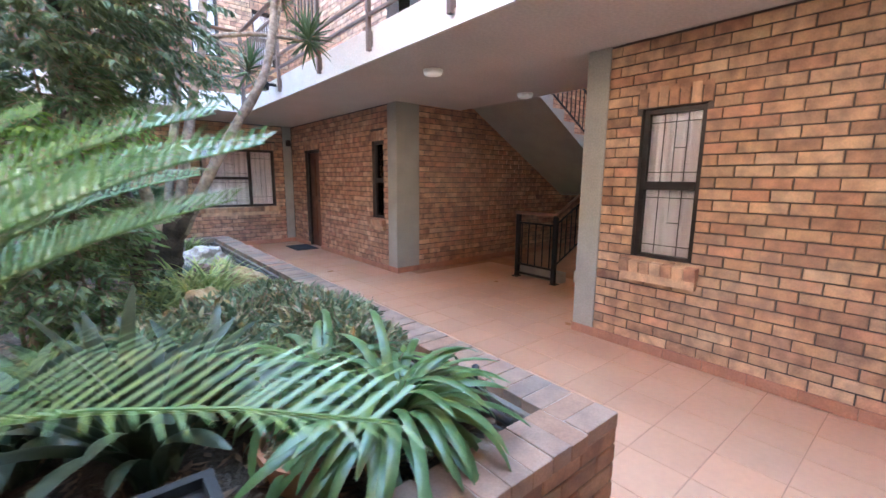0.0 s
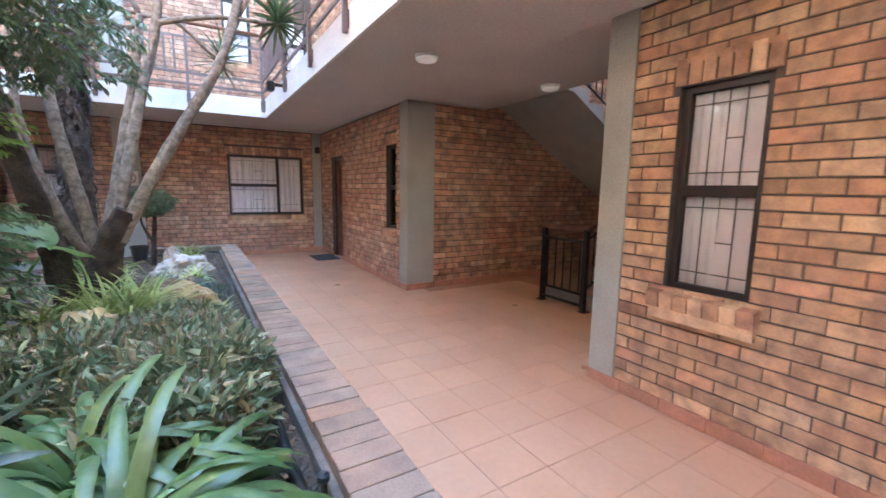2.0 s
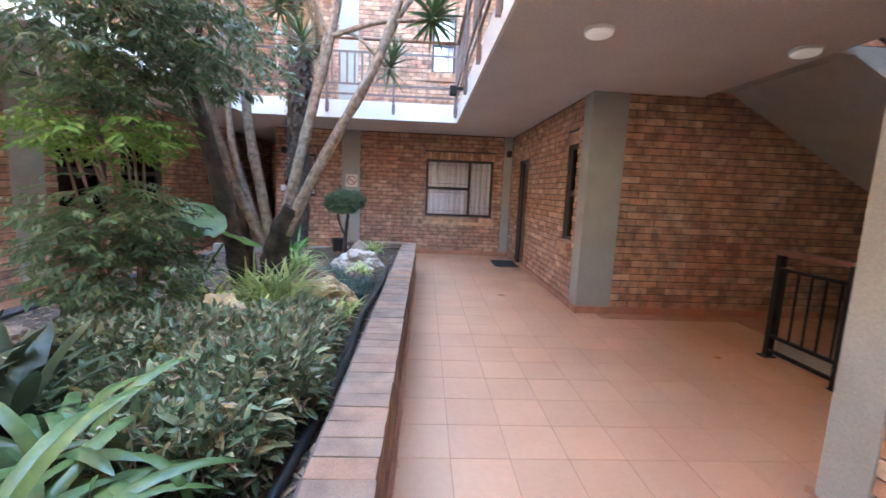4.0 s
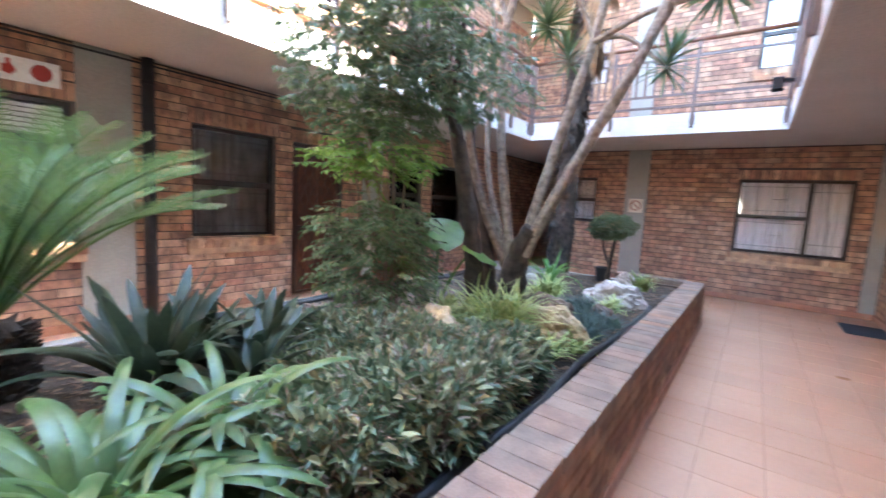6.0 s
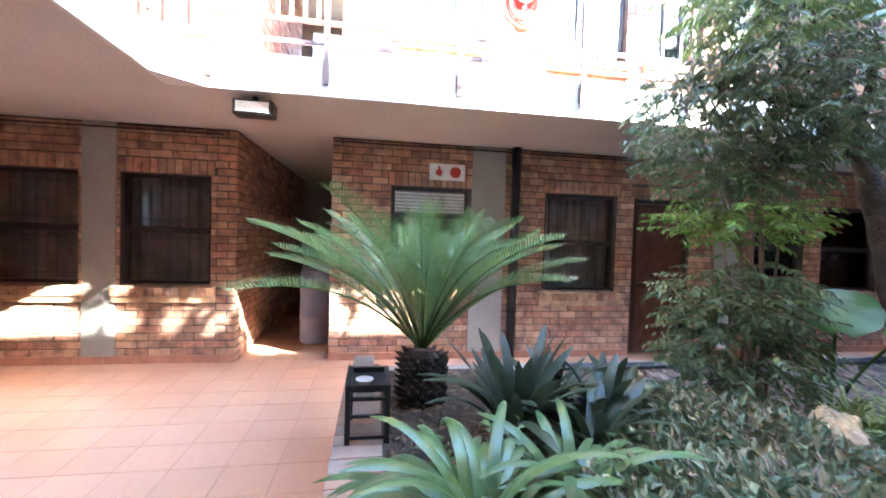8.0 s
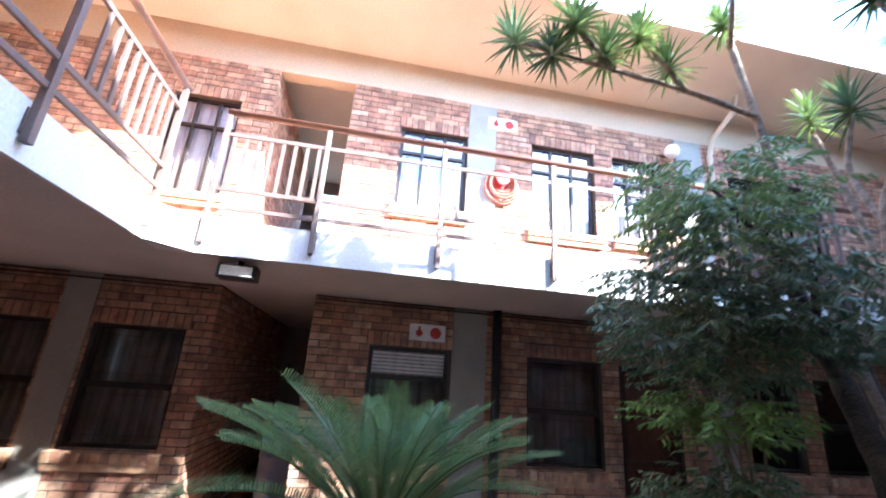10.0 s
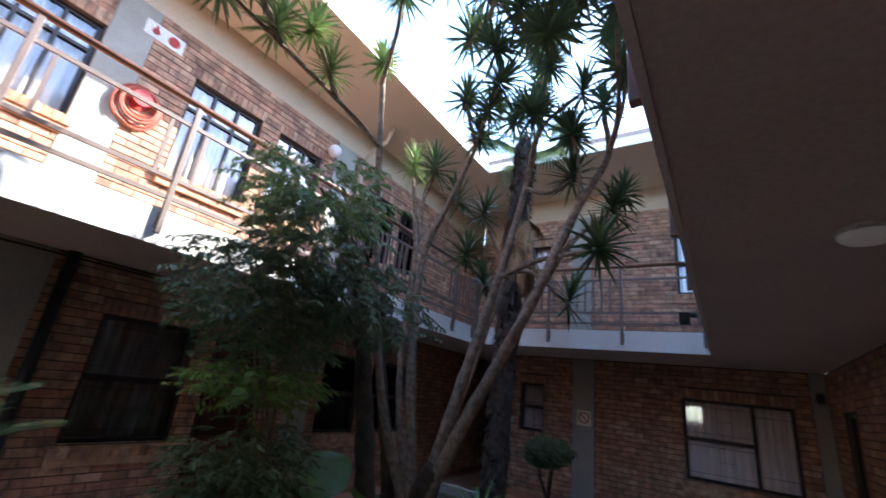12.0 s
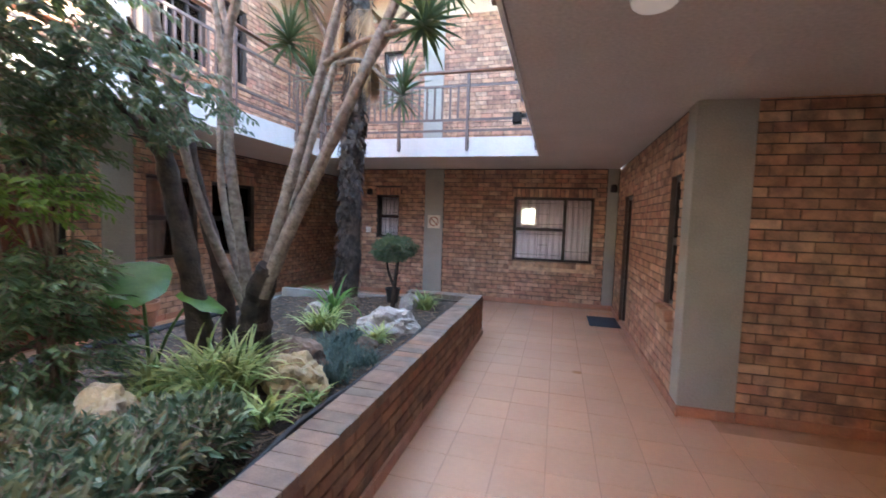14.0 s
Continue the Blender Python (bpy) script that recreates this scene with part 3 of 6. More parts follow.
    for a, b in zip(rows, rows[1:]):
        for i in range(n):
            bm.faces.new((a[i], a[i + 1], b[i + 1], b[i]))
    part("curtain", bm, curtain, t, "hanging folds of net curtain", smooth=True)
    if sill and brick:
        n = max(3, round((w + 0.14) / 0.085))
        s = (w + 0.14) / n
        for i in range(n):
            ob = new("sill_brick", sill_mesh(round(s, 3)))
            ob.parent = t
            ob.matrix_local = pose(-0.07 + (i + 0.5) * s, 0.012, -0.045, 8, 0, 0)
        part("sill_course", boxes((-0.06, w + 0.06, -0.045, 0.01, -0.19, -0.108), bevel=0.005), M_BRICK, t)
    return t


def sill_mesh(s):
    key = f"sill{s}"
    if key not in FULL:
        bm = boxes((-s / 2 + 0.0025, s / 2 - 0.0025, -0.085, 0.1, -0.06, 0.04), bevel=0.005)
        me = bpy.data.meshes.new("sill_brick")
        bm.to_mesh(me)
        bm.free()
        me.materials.append(M_BRICK)
        FULL[key] = me
    return FULL[key]


def door(m, w, h, label, gate=False):
    t = thing("door", m, label, "door", kind="structure")
    part("door_frame", boxes((0, 0.05, 0.06, 0.14, 0, h), (w - 0.05, w, 0.06, 0.14, 0, h), (0.05, w - 0.05, 0.06, 0.14, h - 0.05, h), bevel=0.004), M_FRAME, t, "dark stained door frame")
    leaf = part("door_leaf", boxes((0.052, w - 0.052, 0.1, 0.145, 0.012, h - 0.052), bevel=0.003), M_DOOR, t)
    bm = bmesh.new()
    for z0, z1 in ((0.15, 0.95), (1.1, 1.9)):
        for x0, x1 in ((0.13, w / 2 - 0.04), (w / 2 + 0.04, w - 0.13)):
            box(bm, x0, x1, 0.088, 0.101, z0, z1, bevel=0.006)
    part("door_panel", bm, M_DOOR, leaf, "raised wood panels")
    if gate:
        gf = part("gate_frame", boxes((0.06, 0.095, 0.028, 0.056, 0.03, h - 0.07), (w - 0.095, w - 0.06, 0.028, 0.056, 0.03, h - 0.07), (0.095, w - 0.095, 0.03, 0.054, 0.03, 0.065),
                                 (0.095, w - 0.095, 0.03, 0.054, h - 0.105, h - 0.07), (0.095, w - 0.095, 0.03, 0.054, 0.92, 0.98), bevel=0.003), M_GATE, t, "brown steel security gate frame")
        bm = bmesh.new()
        for z0, z1 in ((0.065, 0.92), (0.98, h - 0.105)):
            for sg in (-1, 1):
                x = -1.0
                while x < w + 1.0:
                    run = (z1 - z0) * 0.55
                    a, b = (x, z0), (x + sg * run, z1)
                    lo, hi = 0.095, w - 0.095
                    k = [(q - a[0]) / (b[0] - a[0]) for q in (lo, hi)]
                    k0, k1 = max(0, min(k)), min(1, max(k))
                    if k1 > k0:
                        p, q = [Vector((a[0] + (b[0] - a[0]) * e, 0.04 + 0.004 * sg, a[1] + (b[1] - a[1]) * e)) for e in (k0, k1)]
                        tube(bm, [p, q], 0.0055, 4)
                    x += 0.135
        tagged(part("lattice", bm, M_GATE, gf, "diamond lattice of thin brown steel bars"), kind="stuff")
    bm = bmesh.new()
    tube(bm, [(w - 0.1, 0.1, 1.02), (w - 0.1, 0.05, 1.02), (w - 0.2, 0.045, 1.02)], 0.011)
    part("door_handle", bm, M_BLACK, leaf, "black lever handle", smooth=True)
    return t


def at_left(y, z):
    return Matrix.Translation((XL, y, z)) @ pose(0, 0, 0, 0, 0, 90)


def at_right(y, z):
    return Matrix.Translation((XR, y, z)) @ pose(0, 0, 0, 0, 0, -90)


def at_far(x, z):
    return Matrix.Translation((x, YF, z))


window(at_right(1.94, 0.83), 0.49, 1.26, depth=0.075, deep=0.055)
window(at_right(6.45, 0.84), 0.35, 1.26, depth=0.075, deep=0.055, label="narrow dark bronze window with burglar bars beside column")
window(at_far(2.09, 0.86), 1.49, 1.24, "wide", depth=0.075, deep=0.055, label="wide dark bronze window with pale curtains drawn")
window(at_far(-0.83, 1.2), 0.49, 0.9, "sash", deep=0.12, sill=False, label="small dark window high in brick wall")
for i, (a, b, c, d) in enumerate(L_WIN):
    window(at_left(a, c), b - a, d - c, "vent" if i == 2 else "sash", M_CURTSHADE, deep=0.2, label="dark bronze sash window with unlit room behind" if i != 2 else "dark window with pale vent panel under fire sign")
for a, b, c, d in U_LEFT:
    window(at_left(a, c), b - a, d - c, "grid", M_CURTAIN, deep=0.08, label="upper floor dark window with white lace curtain", bars=False)
for a, b, c, d in U_FAR:
    window(at_far(a, c), b - a, d - c, "sash", M_CURTAIN, deep=0.1, label="upper floor dark window in far brick wall", bars=False)
door(at_left(L_DOOR[0], 0), L_DOOR[1] - L_DOOR[0], L_DOOR[3], "closed varnished brown wood door behind a lattice security gate", True)
door(at_right(9.36, 0), 0.74, 2.08, "closed dark wood door beside blue mat")


# ---------------------------------------------------------------- railings of the gallery
def railing(a, b, out, posts, groups, label):
    """From a to b along the slab's edge; out: the way to the court. posts: metres along; groups: stretches with balusters."""
    a, b, out = Vector(a), Vector(b), Vector(out)
    d = (b - a).normalized()
    length = (b - a).length
    m = Matrix((( d.x, -out.x, 0, a.x), (d.y, -out.y, 0, a.y), (0, 0, 1, 0), (0, 0, 0, 1)))
    t = thing("balcony_railing", m, label, "railing", "gallery railings")
    for p in posts:
        part("post", boxes((p - 0.022, p + 0.022, -0.05, -0.008, 2.72, 3.93), bevel=0.004), M_RAIL, t)
        part("bracket", boxes((p - 0.03, p + 0.03, -0.012, 0.002, 2.76, 2.9)), M_RAIL, t)
    bm = bmesh.new()
    tube(bm, [(0, -0.03, 3.96), (length, -0.03, 3.96)], 0.03, 10)
    part("handrail", bm, M_HAND, t, "brown rounded handrail", smooth=True)
    for z in (3.74, 3.21, 3.04):
        part("rail", boxes((0, length, -0.042, -0.018, z - 0.018, z + 0.018), bevel=0.003), M_RAIL, t)
    for u0, u1, gap in groups:
        u = u0
        while u <= u1:
            part("baluster", boxes((u - 0.016, u + 0.016, -0.038, -0.022, 3.23, 3.72)), M_RAIL, t)
            u += gap
    return t


railing((-1.1, -0.22, 0), (-1.1, 8.42, 0), (1, 0, 0), (0.02, 0.9, 2.0, 3.12, 4.2, 5.35, 6.5, 7.8, 8.5), ((0.1, 0.85, 0.105), (1.85, 2.2, 0.15), (2.95, 3.3, 0.15), (5.2, 6.4, 0.11), (7.6, 8.4, 0.11)),
        "brown painted steel gallery railing with wooden handrail, sunlit")
railing((-1.1, 8.42, 0), (2.6, 8.42, 0), (0, -1, 0), (0.03, 1.41, 2.57, 3.66), ((0.55, 1.35, 0.105), (1.5, 2.5, 0.13)), "brown painted steel gallery railing along far fascia")
railing((2.6, 8.42, 0), (2.6, -0.5, 0), (-1, 0, 0), (0.03, 1.87, 3.26, 4.44, 5.66, 6.9, 8.2), ((0.3, 1.7, 0.105), (2.6, 3.2, 0.105), (4.6, 5.5, 0.105)), "brown painted steel gallery railing above the walkway")
railing((2.6, -0.5, 0), (-0.82, -0.5, 0), (0, 1, 0), (0.03, 1.1, 2.2, 3.38), ((2.4, 3.3, 0.105),), "brown painted steel gallery railing by the corner")

# ---------------------------------------------------------------- stairs in the recess
st = thing("staircase", pose(0, 0, 0), "grey concrete staircase with two flights and a landing", "staircase", kind="structure")
bm = bmesh.new()
R, T = 0.1725, 0.3
for i in range(8):
    box(bm, 5.75 + i * T, 8.2, 2.5, 3.62, i * R, (i + 1) * R)
part("flight_lower", bm, M_CONC, st)
part("landing", boxes((8.2, 9.18, 2.5, 5.68, 1.2, 1.38)), M_CONC, st)
bm = bmesh.new()
prof = [(8.3, 1.18), (5.6, 2.7), (5.3, 2.7), (5.3, 2.938)]
x, z = 5.6, 2.938
for i in range(9):
    prof += [(x, z), (x, z - R)]
    x, z = x + T, z - R
prof = prof[:-1] + [(8.3, 1.38)]
lo = [bm.verts.new((px, 4.25, pz)) for px, pz in prof]
hi = [bm.verts.new((px, 5.68, pz)) for px, pz in prof]
bm.faces.new(lo)
bm.faces.new(hi[::-1])
for i in range(len(prof)):
    j = (i + 1) % len(prof)
    bm.faces.new((lo[j], lo[i], hi[i], hi[j]))
bmesh.ops.recalc_face_normals(bm, faces=bm.faces)
part("flight_upper", bm, M_GREY, st, "grey painted sloping underside")

sr = thing("stair_railing", pose(0, 0, 0), "black steel stair railing with brown wooden handrail", "railing")
for px, py, h in ((5.4, 4.41, 0.98), (5.36, 3.7, 1.0)):
    part("post", boxes((px - 0.03, px + 0.03, py - 0.03, py + 0.03, 0.0, h), bevel=0.005), M_BLACK, sr)
bm = bmesh.new()
box(bm, 5.35, 5.41, 3.66, 4.46, 0.98, 1.03, bevel=0.012)
tube(bm, [(5.38, 3.7, 1.0), (8.2, 3.7, 2.42)], 0.032, 8)
part("handrail", bm, M_HAND, sr, "brown wooden handrail", smooth=False)
for z in (0.84, 0.2, 0.06):
    part("rail", boxes((5.365, 5.395, 3.7, 4.41, z, z + 0.028)), M_BLACK, sr)
for dz in (-0.12, -0.72):
    bm = bmesh.new()
    tube(bm, [(5.38, 3.7, 1.0 + dz), (8.2, 3.7, 2.42 + dz)], 0.014, 6)
    part("sloping_rail", bm, M_BLACK, sr)
for k in range(5):
    y = 3.8 + k * 0.13
    part("baluster", boxes((5.372, 5.388, y - 0.007, y + 0.007, 0.215, 0.855)), M_BLACK, sr)
for k in range(1, 24):
    x = 5.38 + k * 0.118
    zb = 1.0 + (x - 5.38) * 0.5035
    part("baluster", boxes((x - 0.007, x + 0.007, 3.693, 3.707, zb - 0.72, zb - 0.12)), M_BLACK, sr)
part("kerb", boxes((5.5, 5.62, 3.66, 4.44, 0.004, 0.16), bevel=0.006), M_CONC, st, "pale concrete kerb behind the railing")
for y in (3.7, 4.41):
    part("base_plate", boxes((5.33, 5.45, y - 0.05, y + 0.05, 0.001, 0.012), bevel=0.002), M_BLACK, sr)
s2 = thing("stair_railing", pose(0, 0, 0), "black steel railing on the upper stair flight", "railing")
for dz in (0.95, 0.8, 0.18):
    bm = bmesh.new()
    tube(bm, [(5.35, 4.29, 2.94 + dz), (8.25, 4.29, 1.38 + dz)], 0.016, 6)
    part("rail", bm, M_BLACK, s2)
for k in range(1, 24):
    x = 5.35 + k * 0.12
    zb = 2.94 - (x - 5.35) * 0.538
    part("baluster", boxes((x - 0.007, x + 0.007, 4.283, 4.297, zb + 0.18, zb + 0.8)), M_BLACK, s2)

# ---------------------------------------------------------------- planter wall
def planter():
    x0, x1, y0, y1 = BED
    pl = tagged(part("planter_wall", boxes((x1 - 0.215, x1 - 0.008, y0 + 0.008, y1 - 0.008, 0, 0.49), (-0.62, x1 - 0.215, y0 + 0.008, y0 + 0.215, 0, 0.49), (0.9, x1 - 0.215, y1 - 0.215, y1 - 0.008, 0, 0.49)), M_MORTAR),
                "low brown brick planter wall with grey paver coping", "planter", kind="structure")
    return pl


PL = planter()
bx0, bx1, by0, by1 = BED
# east face looks to +x, so its frame runs along +y and goes in towards -x
PFACES = [(F(bx1, by0, 90), by1 - by0, 160), (F(-0.62, by0, 0), bx1 + 0.62, 40), (F(bx1, by1, 180), bx1 - 0.9, 0)]


def planter_bricks():
    rng = random.Random(5)
    v, f = brick_geo(BLEN - 0.009, BH)
    me = bpy.data.meshes.new("brick")
    me.from_pydata(v, [], f)
    me.materials.append(M_PBRICK)
    jv, jf = [], []
    for m, length, cnt in PFACES:
        for i, (u, z, w, h) in enumerate(lay(length, 0, 0.5, [], [])):
            if z > 0.49:
                continue
            if abs(w - BLEN + 0.009) < 1e-4 and cnt > 0:
                cnt -= 1
                ob = new("brick", me)
                ob.parent = PL
                ob.matrix_local = m @ Matrix.Translation((u, rng.uniform(-0.002, 0.002), z))
            else:
                bv, bf = brick_geo(w, h)
                o = len(jv)
                jv += [tuple(m @ Vector((x + u, y, zz + z))) for x, y, zz in bv]
                jf += [tuple(k + o for k in q) for q in bf]
    tagged(pydata("bricks", jv, jf, M_PBRICK, PL), kind="stuff")
    # coping: pavers laid across the wall
    bm = boxes((-0.0522, 0.0522, -0.113, 0.113, 0, 0.066), bevel=0.0045)
    cap = bpy.data.meshes.new("coping_paver")
    bm.to_mesh(cap)
    bm.free()
    cap.materials.append(M_PAVER)
    part("mortar_bed", boxes((bx1 - 0.212, bx1 - 0.006, by0 + 0.006, by1 - 0.006, 0.49, 0.5565), (-0.6, bx1 - 0.212, by0 + 0.006, by0 + 0.21, 0.49, 0.5565),
                             (0.9, bx1 - 0.212, by1 - 0.21, by1 - 0.006, 0.49, 0.5565)), M_JOINT, PL, "pale mortar between the pavers")
    part("haunch", boxes((bx1 - 0.25, bx1 - 0.216, by0 + 0.225, by1 - 0.225, 0.38, 0.512), bevel=0.01), M_HAUNCH, PL, "rough cement strip along the inner edge")
    y = by0 + 0.055
    while y < by1 - 0.03:
        ob = new("coping_paver", cap)
        ob.parent = PL
        ob.matrix_local = pose(bx1 - 0.108 + rng.uniform(-0.003, 0.003), y, 0.494 + rng.uniform(0, 0.003), rng.uniform(-0.6, 0.6), rng.uniform(-0.6, 0.6), 90 + rng.uniform(-1, 1))
        y += 0.1085
    x = bx1 - 0.28
    while x > -0.6:
        ob = new("coping_paver", cap)
        ob.parent = PL
        ob.matrix_local = pose(x, by0 + 0.108, 0.494 + rng.uniform(0, 0.003), rng.uniform(-0.6, 0.6), 0, rng.uniform(-1, 1))
        x -= 0.1085
    x = bx1 - 0.28
    while x > 0.9:
        ob = new("coping_paver", cap)
        ob.parent = PL
        ob.matrix_local = pose(x, by1 - 0.108, 0.494 + rng.uniform(0, 0.003), 0, 0, rng.uniform(-1, 1))
        x -= 0.1085


# ---------------------------------------------------------------- floor tiles
def floor_tiles():
    fl = tagged(new("floor"), "terracotta quarry tiles laid in a square grid", "floor", kind="structure")
    P = 0.33
    bm = boxes((-P / 2 + 0.0028, P / 2 - 0.0028, -P / 2 + 0.0028, P / 2 - 0.0028, -0.012, 0), bevel=0.0015)
    me = bpy.data.meshes.new("floor_tile")
    bm.to_mesh(me)
    bm.free()
    me.materials.append(M_TILE)
    base_v = [tuple(v.co) for v in me.vertices]
    base_f = [tuple(p.vertices) for p in me.polygons]
    spots = []
    for i in range(-22, 24):
        for j in range(-12, 40):
            x, y = bx1 - 0.02 + (i + 0.5) * P, by0 + 0.24 + (j - 6 + 0.5) * P
            if not (-2.62 < x < 5.75 and -3.3 < y < 10.1 or -2.5 < x < -1.3 and y < 13.8 and y > -6):
                if not (-6.9 < x < -2.6 and -0.4 < y < 0.5):
                    continue
            if x > 4.1 and not 2.3 < y < 5.6:
                continue
            if bx0 - 0.1 < x < bx1 - 0.15 and by0 + 0.15 < y < by1 - 0.15:
                continue
            spots.append((x, y))
    spots.sort(key=lambda s: (s[0] - 2.8) ** 2 + (0.45 * (s[1] - 3.2)) ** 2)
    jv, jf = [], []
    rng = random.Random(9)
    for k, (x, y) in enumerate(spots):
        if k < 300:
            ob = new("floor_tile", me)
            ob.parent = fl
            ob.location = (x, y, rng.uniform(-0.0008, 0.0008))
        else:
            o = len(jv)
            jv += [(a + x, b + y, c) for a, b, c in base_v]
            jf += [tuple(q + o for q in f) for f in base_f]
    tagged(pydata("floor_tiles", jv, jf, M_TILE, fl), kind="stuff")

# ---------------------------------------------------------------- fixtures and loose things
def ceiling_lamp(x, y):
    t = thing("ceiling_lamp", pose(x, y, CEIL), "round white ceiling lamp with faintly glowing diffuser", "lamp", "round ceiling lamps")
    bm = bmesh.new()
    lathe(bm, [(0.104, 0.0), (0.108, -0.012), (0.104, -0.028)], 32)
    ring = part("base_ring", bm, M_WHITE, t, smooth=False)
    bm = bmesh.new()
    lathe(bm, [(0.099, -0.026), (0.097, -0.042), (0.083, -0.054), (0.053, -0.061), (0.001, -0.063)], 32)
    part("diffuser", bm, M_OPAL, ring, "opal plastic diffuser", smooth=True)


for p in ((3.3, 3.9), (5.0, 4.05)):
    ceiling_lamp(*p)


def fire_sign(m, w, h):
    t = thing("fire_sign", m, "white sign plate with red fire equipment symbols", "sign", "fire signs")
    plate = part("plate", boxes((0, w, -0.012, -0.002, 0, h), bevel=0.002), M_WHITE, t)
    bm = bmesh.new()
    lathe(bm, [(h * 0.34, 0.0), (h * 0.34, 0.003)], 20)
    bmesh.ops.transform(bm, matrix=Matrix.Translation((w * 0.73, -0.013, h / 2)) @ Matrix.Rotation(radians(90), 4, "X"), verts=bm.verts)
    part("symbol", bm, M_RED, plate, "red round hose symbol")
    bm = bmesh.new()
    lathe(bm, [(h * 0.24, 0.0), (h * 0.24, 0.003)], 5)
    bmesh.ops.transform(bm, matrix=Matrix.Translation((w * 0.27, -0.013, h * 0.45)) @ Matrix.Rotation(radians(90), 4, "X"), verts=bm.verts)
    box(bm, w * 0.24, w * 0.3, -0.016, -0.013, h * 0.55, h * 0.86)
    part("symbol", bm, M_RED, plate, "red extinguisher symbol")


fire_sign(at_left(1.74, 2.21), 0.44, 0.2)
fire_sign(at_left(2.62, 5.32), 0.44, 0.2)
M_CREAM = mat("cream_sign", (0.8, 0.72, 0.6), 0.6, scale=6, grain=60, bump=0.1)
M_RUST = mat("faded_red", (0.4, 0.16, 0.1), 0.6, scale=6, grain=60, bump=0.1)
ns = thing("prohibition_sign", at_far(0.32, 1.43), "faded cream sign with a crossed red ring on grey column", "sign")
nplate = part("plate", boxes((0, 0.27, -0.024, -0.014, 0, 0.27), bevel=0.002), M_CREAM, ns)
bm = bmesh.new()
tube(bm, [(0.135 + 0.09 * math.cos(a), -0.025, 0.14 + 0.09 * math.sin(a)) for a in (2 * math.pi * k / 24 for k in range(25))], 0.01, 6)
part("ring", bm, M_RUST, nplate)
part("slash", boxes((-0.085, 0.085, -0.028, -0.024, -0.009, 0.009)), M_RUST, nplate).matrix_local = Matrix.Translation((0.135, 0, 0.14)) @ Matrix.Rotation(radians(45), 4, "Y")

hr = thing("hose_reel", at_left(2.84, 4.5), "red fire hose reel with coiled hose on upper wall", "hose reel")
bm = bmesh.new()
lathe(bm, [(0.13, 0), (0.13, 0.012), (0.07, 0.02), (0.07, 0.09), (0.1, 0.095), (0.1, 0.105)], 28)
bmesh.ops.transform(bm, matrix=Matrix.Rotation(radians(90), 4, "X"), verts=bm.verts)
drum = part("drum", bm, M_RED, hr)
bm = bmesh.new()
tube(bm, [((0.12 + 0.0011 * k) * math.cos(k * 0.35), -0.06 + 0.03 * math.sin(k * 0.08), -0.05 + (0.11 + 0.0014 * k) * math.sin(k * 0.35) - 0.0006 * k) for k in range(120)], 0.013, 6)
part("hose", bm, M_HOSE, drum, "coiled red rubber hose", smooth=True)

dp = thing("drainpipe", pose(XL + 0.07, 2.82, 0), "black round drainpipe running up the brick wall", "pipe")
bm = bmesh.new()
tube(bm, [(0, 0, 0), (0, 0, CEIL)], 0.055, 14)
run = part("pipe", bm, M_PIPE, dp, smooth=True)
for z in (0.6, 1.5, 2.4):
    bm = bmesh.new()
    lathe(bm, [(0.062, 0), (0.062, 0.03)], 14, (0, 0, z))
    part("clamp", bm, M_PIPE, run)
du = thing("drainpipe", pose(XL + 0.07, 6.25, FLOOR2), "pale painted drainpipe with bend under the eave", "pipe")
bm = bmesh.new()
tube(bm, [(0, 0, 0), (0, 0, 2.5), (0.08, 0, 2.75), (0.5, 0, 2.95), (0.6, 0, 3.2)], 0.04, 10)
part("pipe", bm, M_BAND, du, smooth=True)

cd = thing("conduit", pose(0, 0, 0), "thin dark cable conduit along the top of the wall", "cable")
bm = bmesh.new()
tube(bm, [(XL + 0.02, y, 2.585 - 0.004 * math.sin(y)) for y in np.arange(-5.8, -0.5, 0.4)], 0.011, 6)
part("cable", bm, M_PIPE, cd)
bm = bmesh.new()
tube(bm, [(XL + 0.02, 0.62 + k * 0.4, 2.6 - 0.003 * math.sin(k)) for k in range(20)], 0.011, 6)
part("cable", bm, M_PIPE, cd)

fl = thing("floodlight", pose(-1.32, 0.08, CEIL, 0, 0, 90), "black floodlight fixed under the gallery soffit, off", "lamp")
part("bracket", boxes((-0.02, 0.02, -0.02, 0.02, -0.05, 0)), M_BLACK, fl)
house = part("housing", boxes((-0.16, 0.16, -0.1, 0.07, -0.17, -0.045), bevel=0.015), M_BLACK, fl)
part("lens", boxes((-0.13, 0.13, -0.108, -0.1, -0.15, -0.065), bevel=0.003), M_WHITE, house, "pale glass front")
fb = thing("floodlight", pose(2.57, 6.75, 2.84, 0, 0, -90), "small black floodlight on the gallery fascia", "lamp")
part("bracket", boxes((-0.015, 0.015, -0.1, 0.025, -0.02, 0.02)), M_BLACK, fb)
part("housing", boxes((-0.07, 0.07, -0.2, -0.1, -0.09, 0.03), bevel=0.012), M_BLACK, fb)

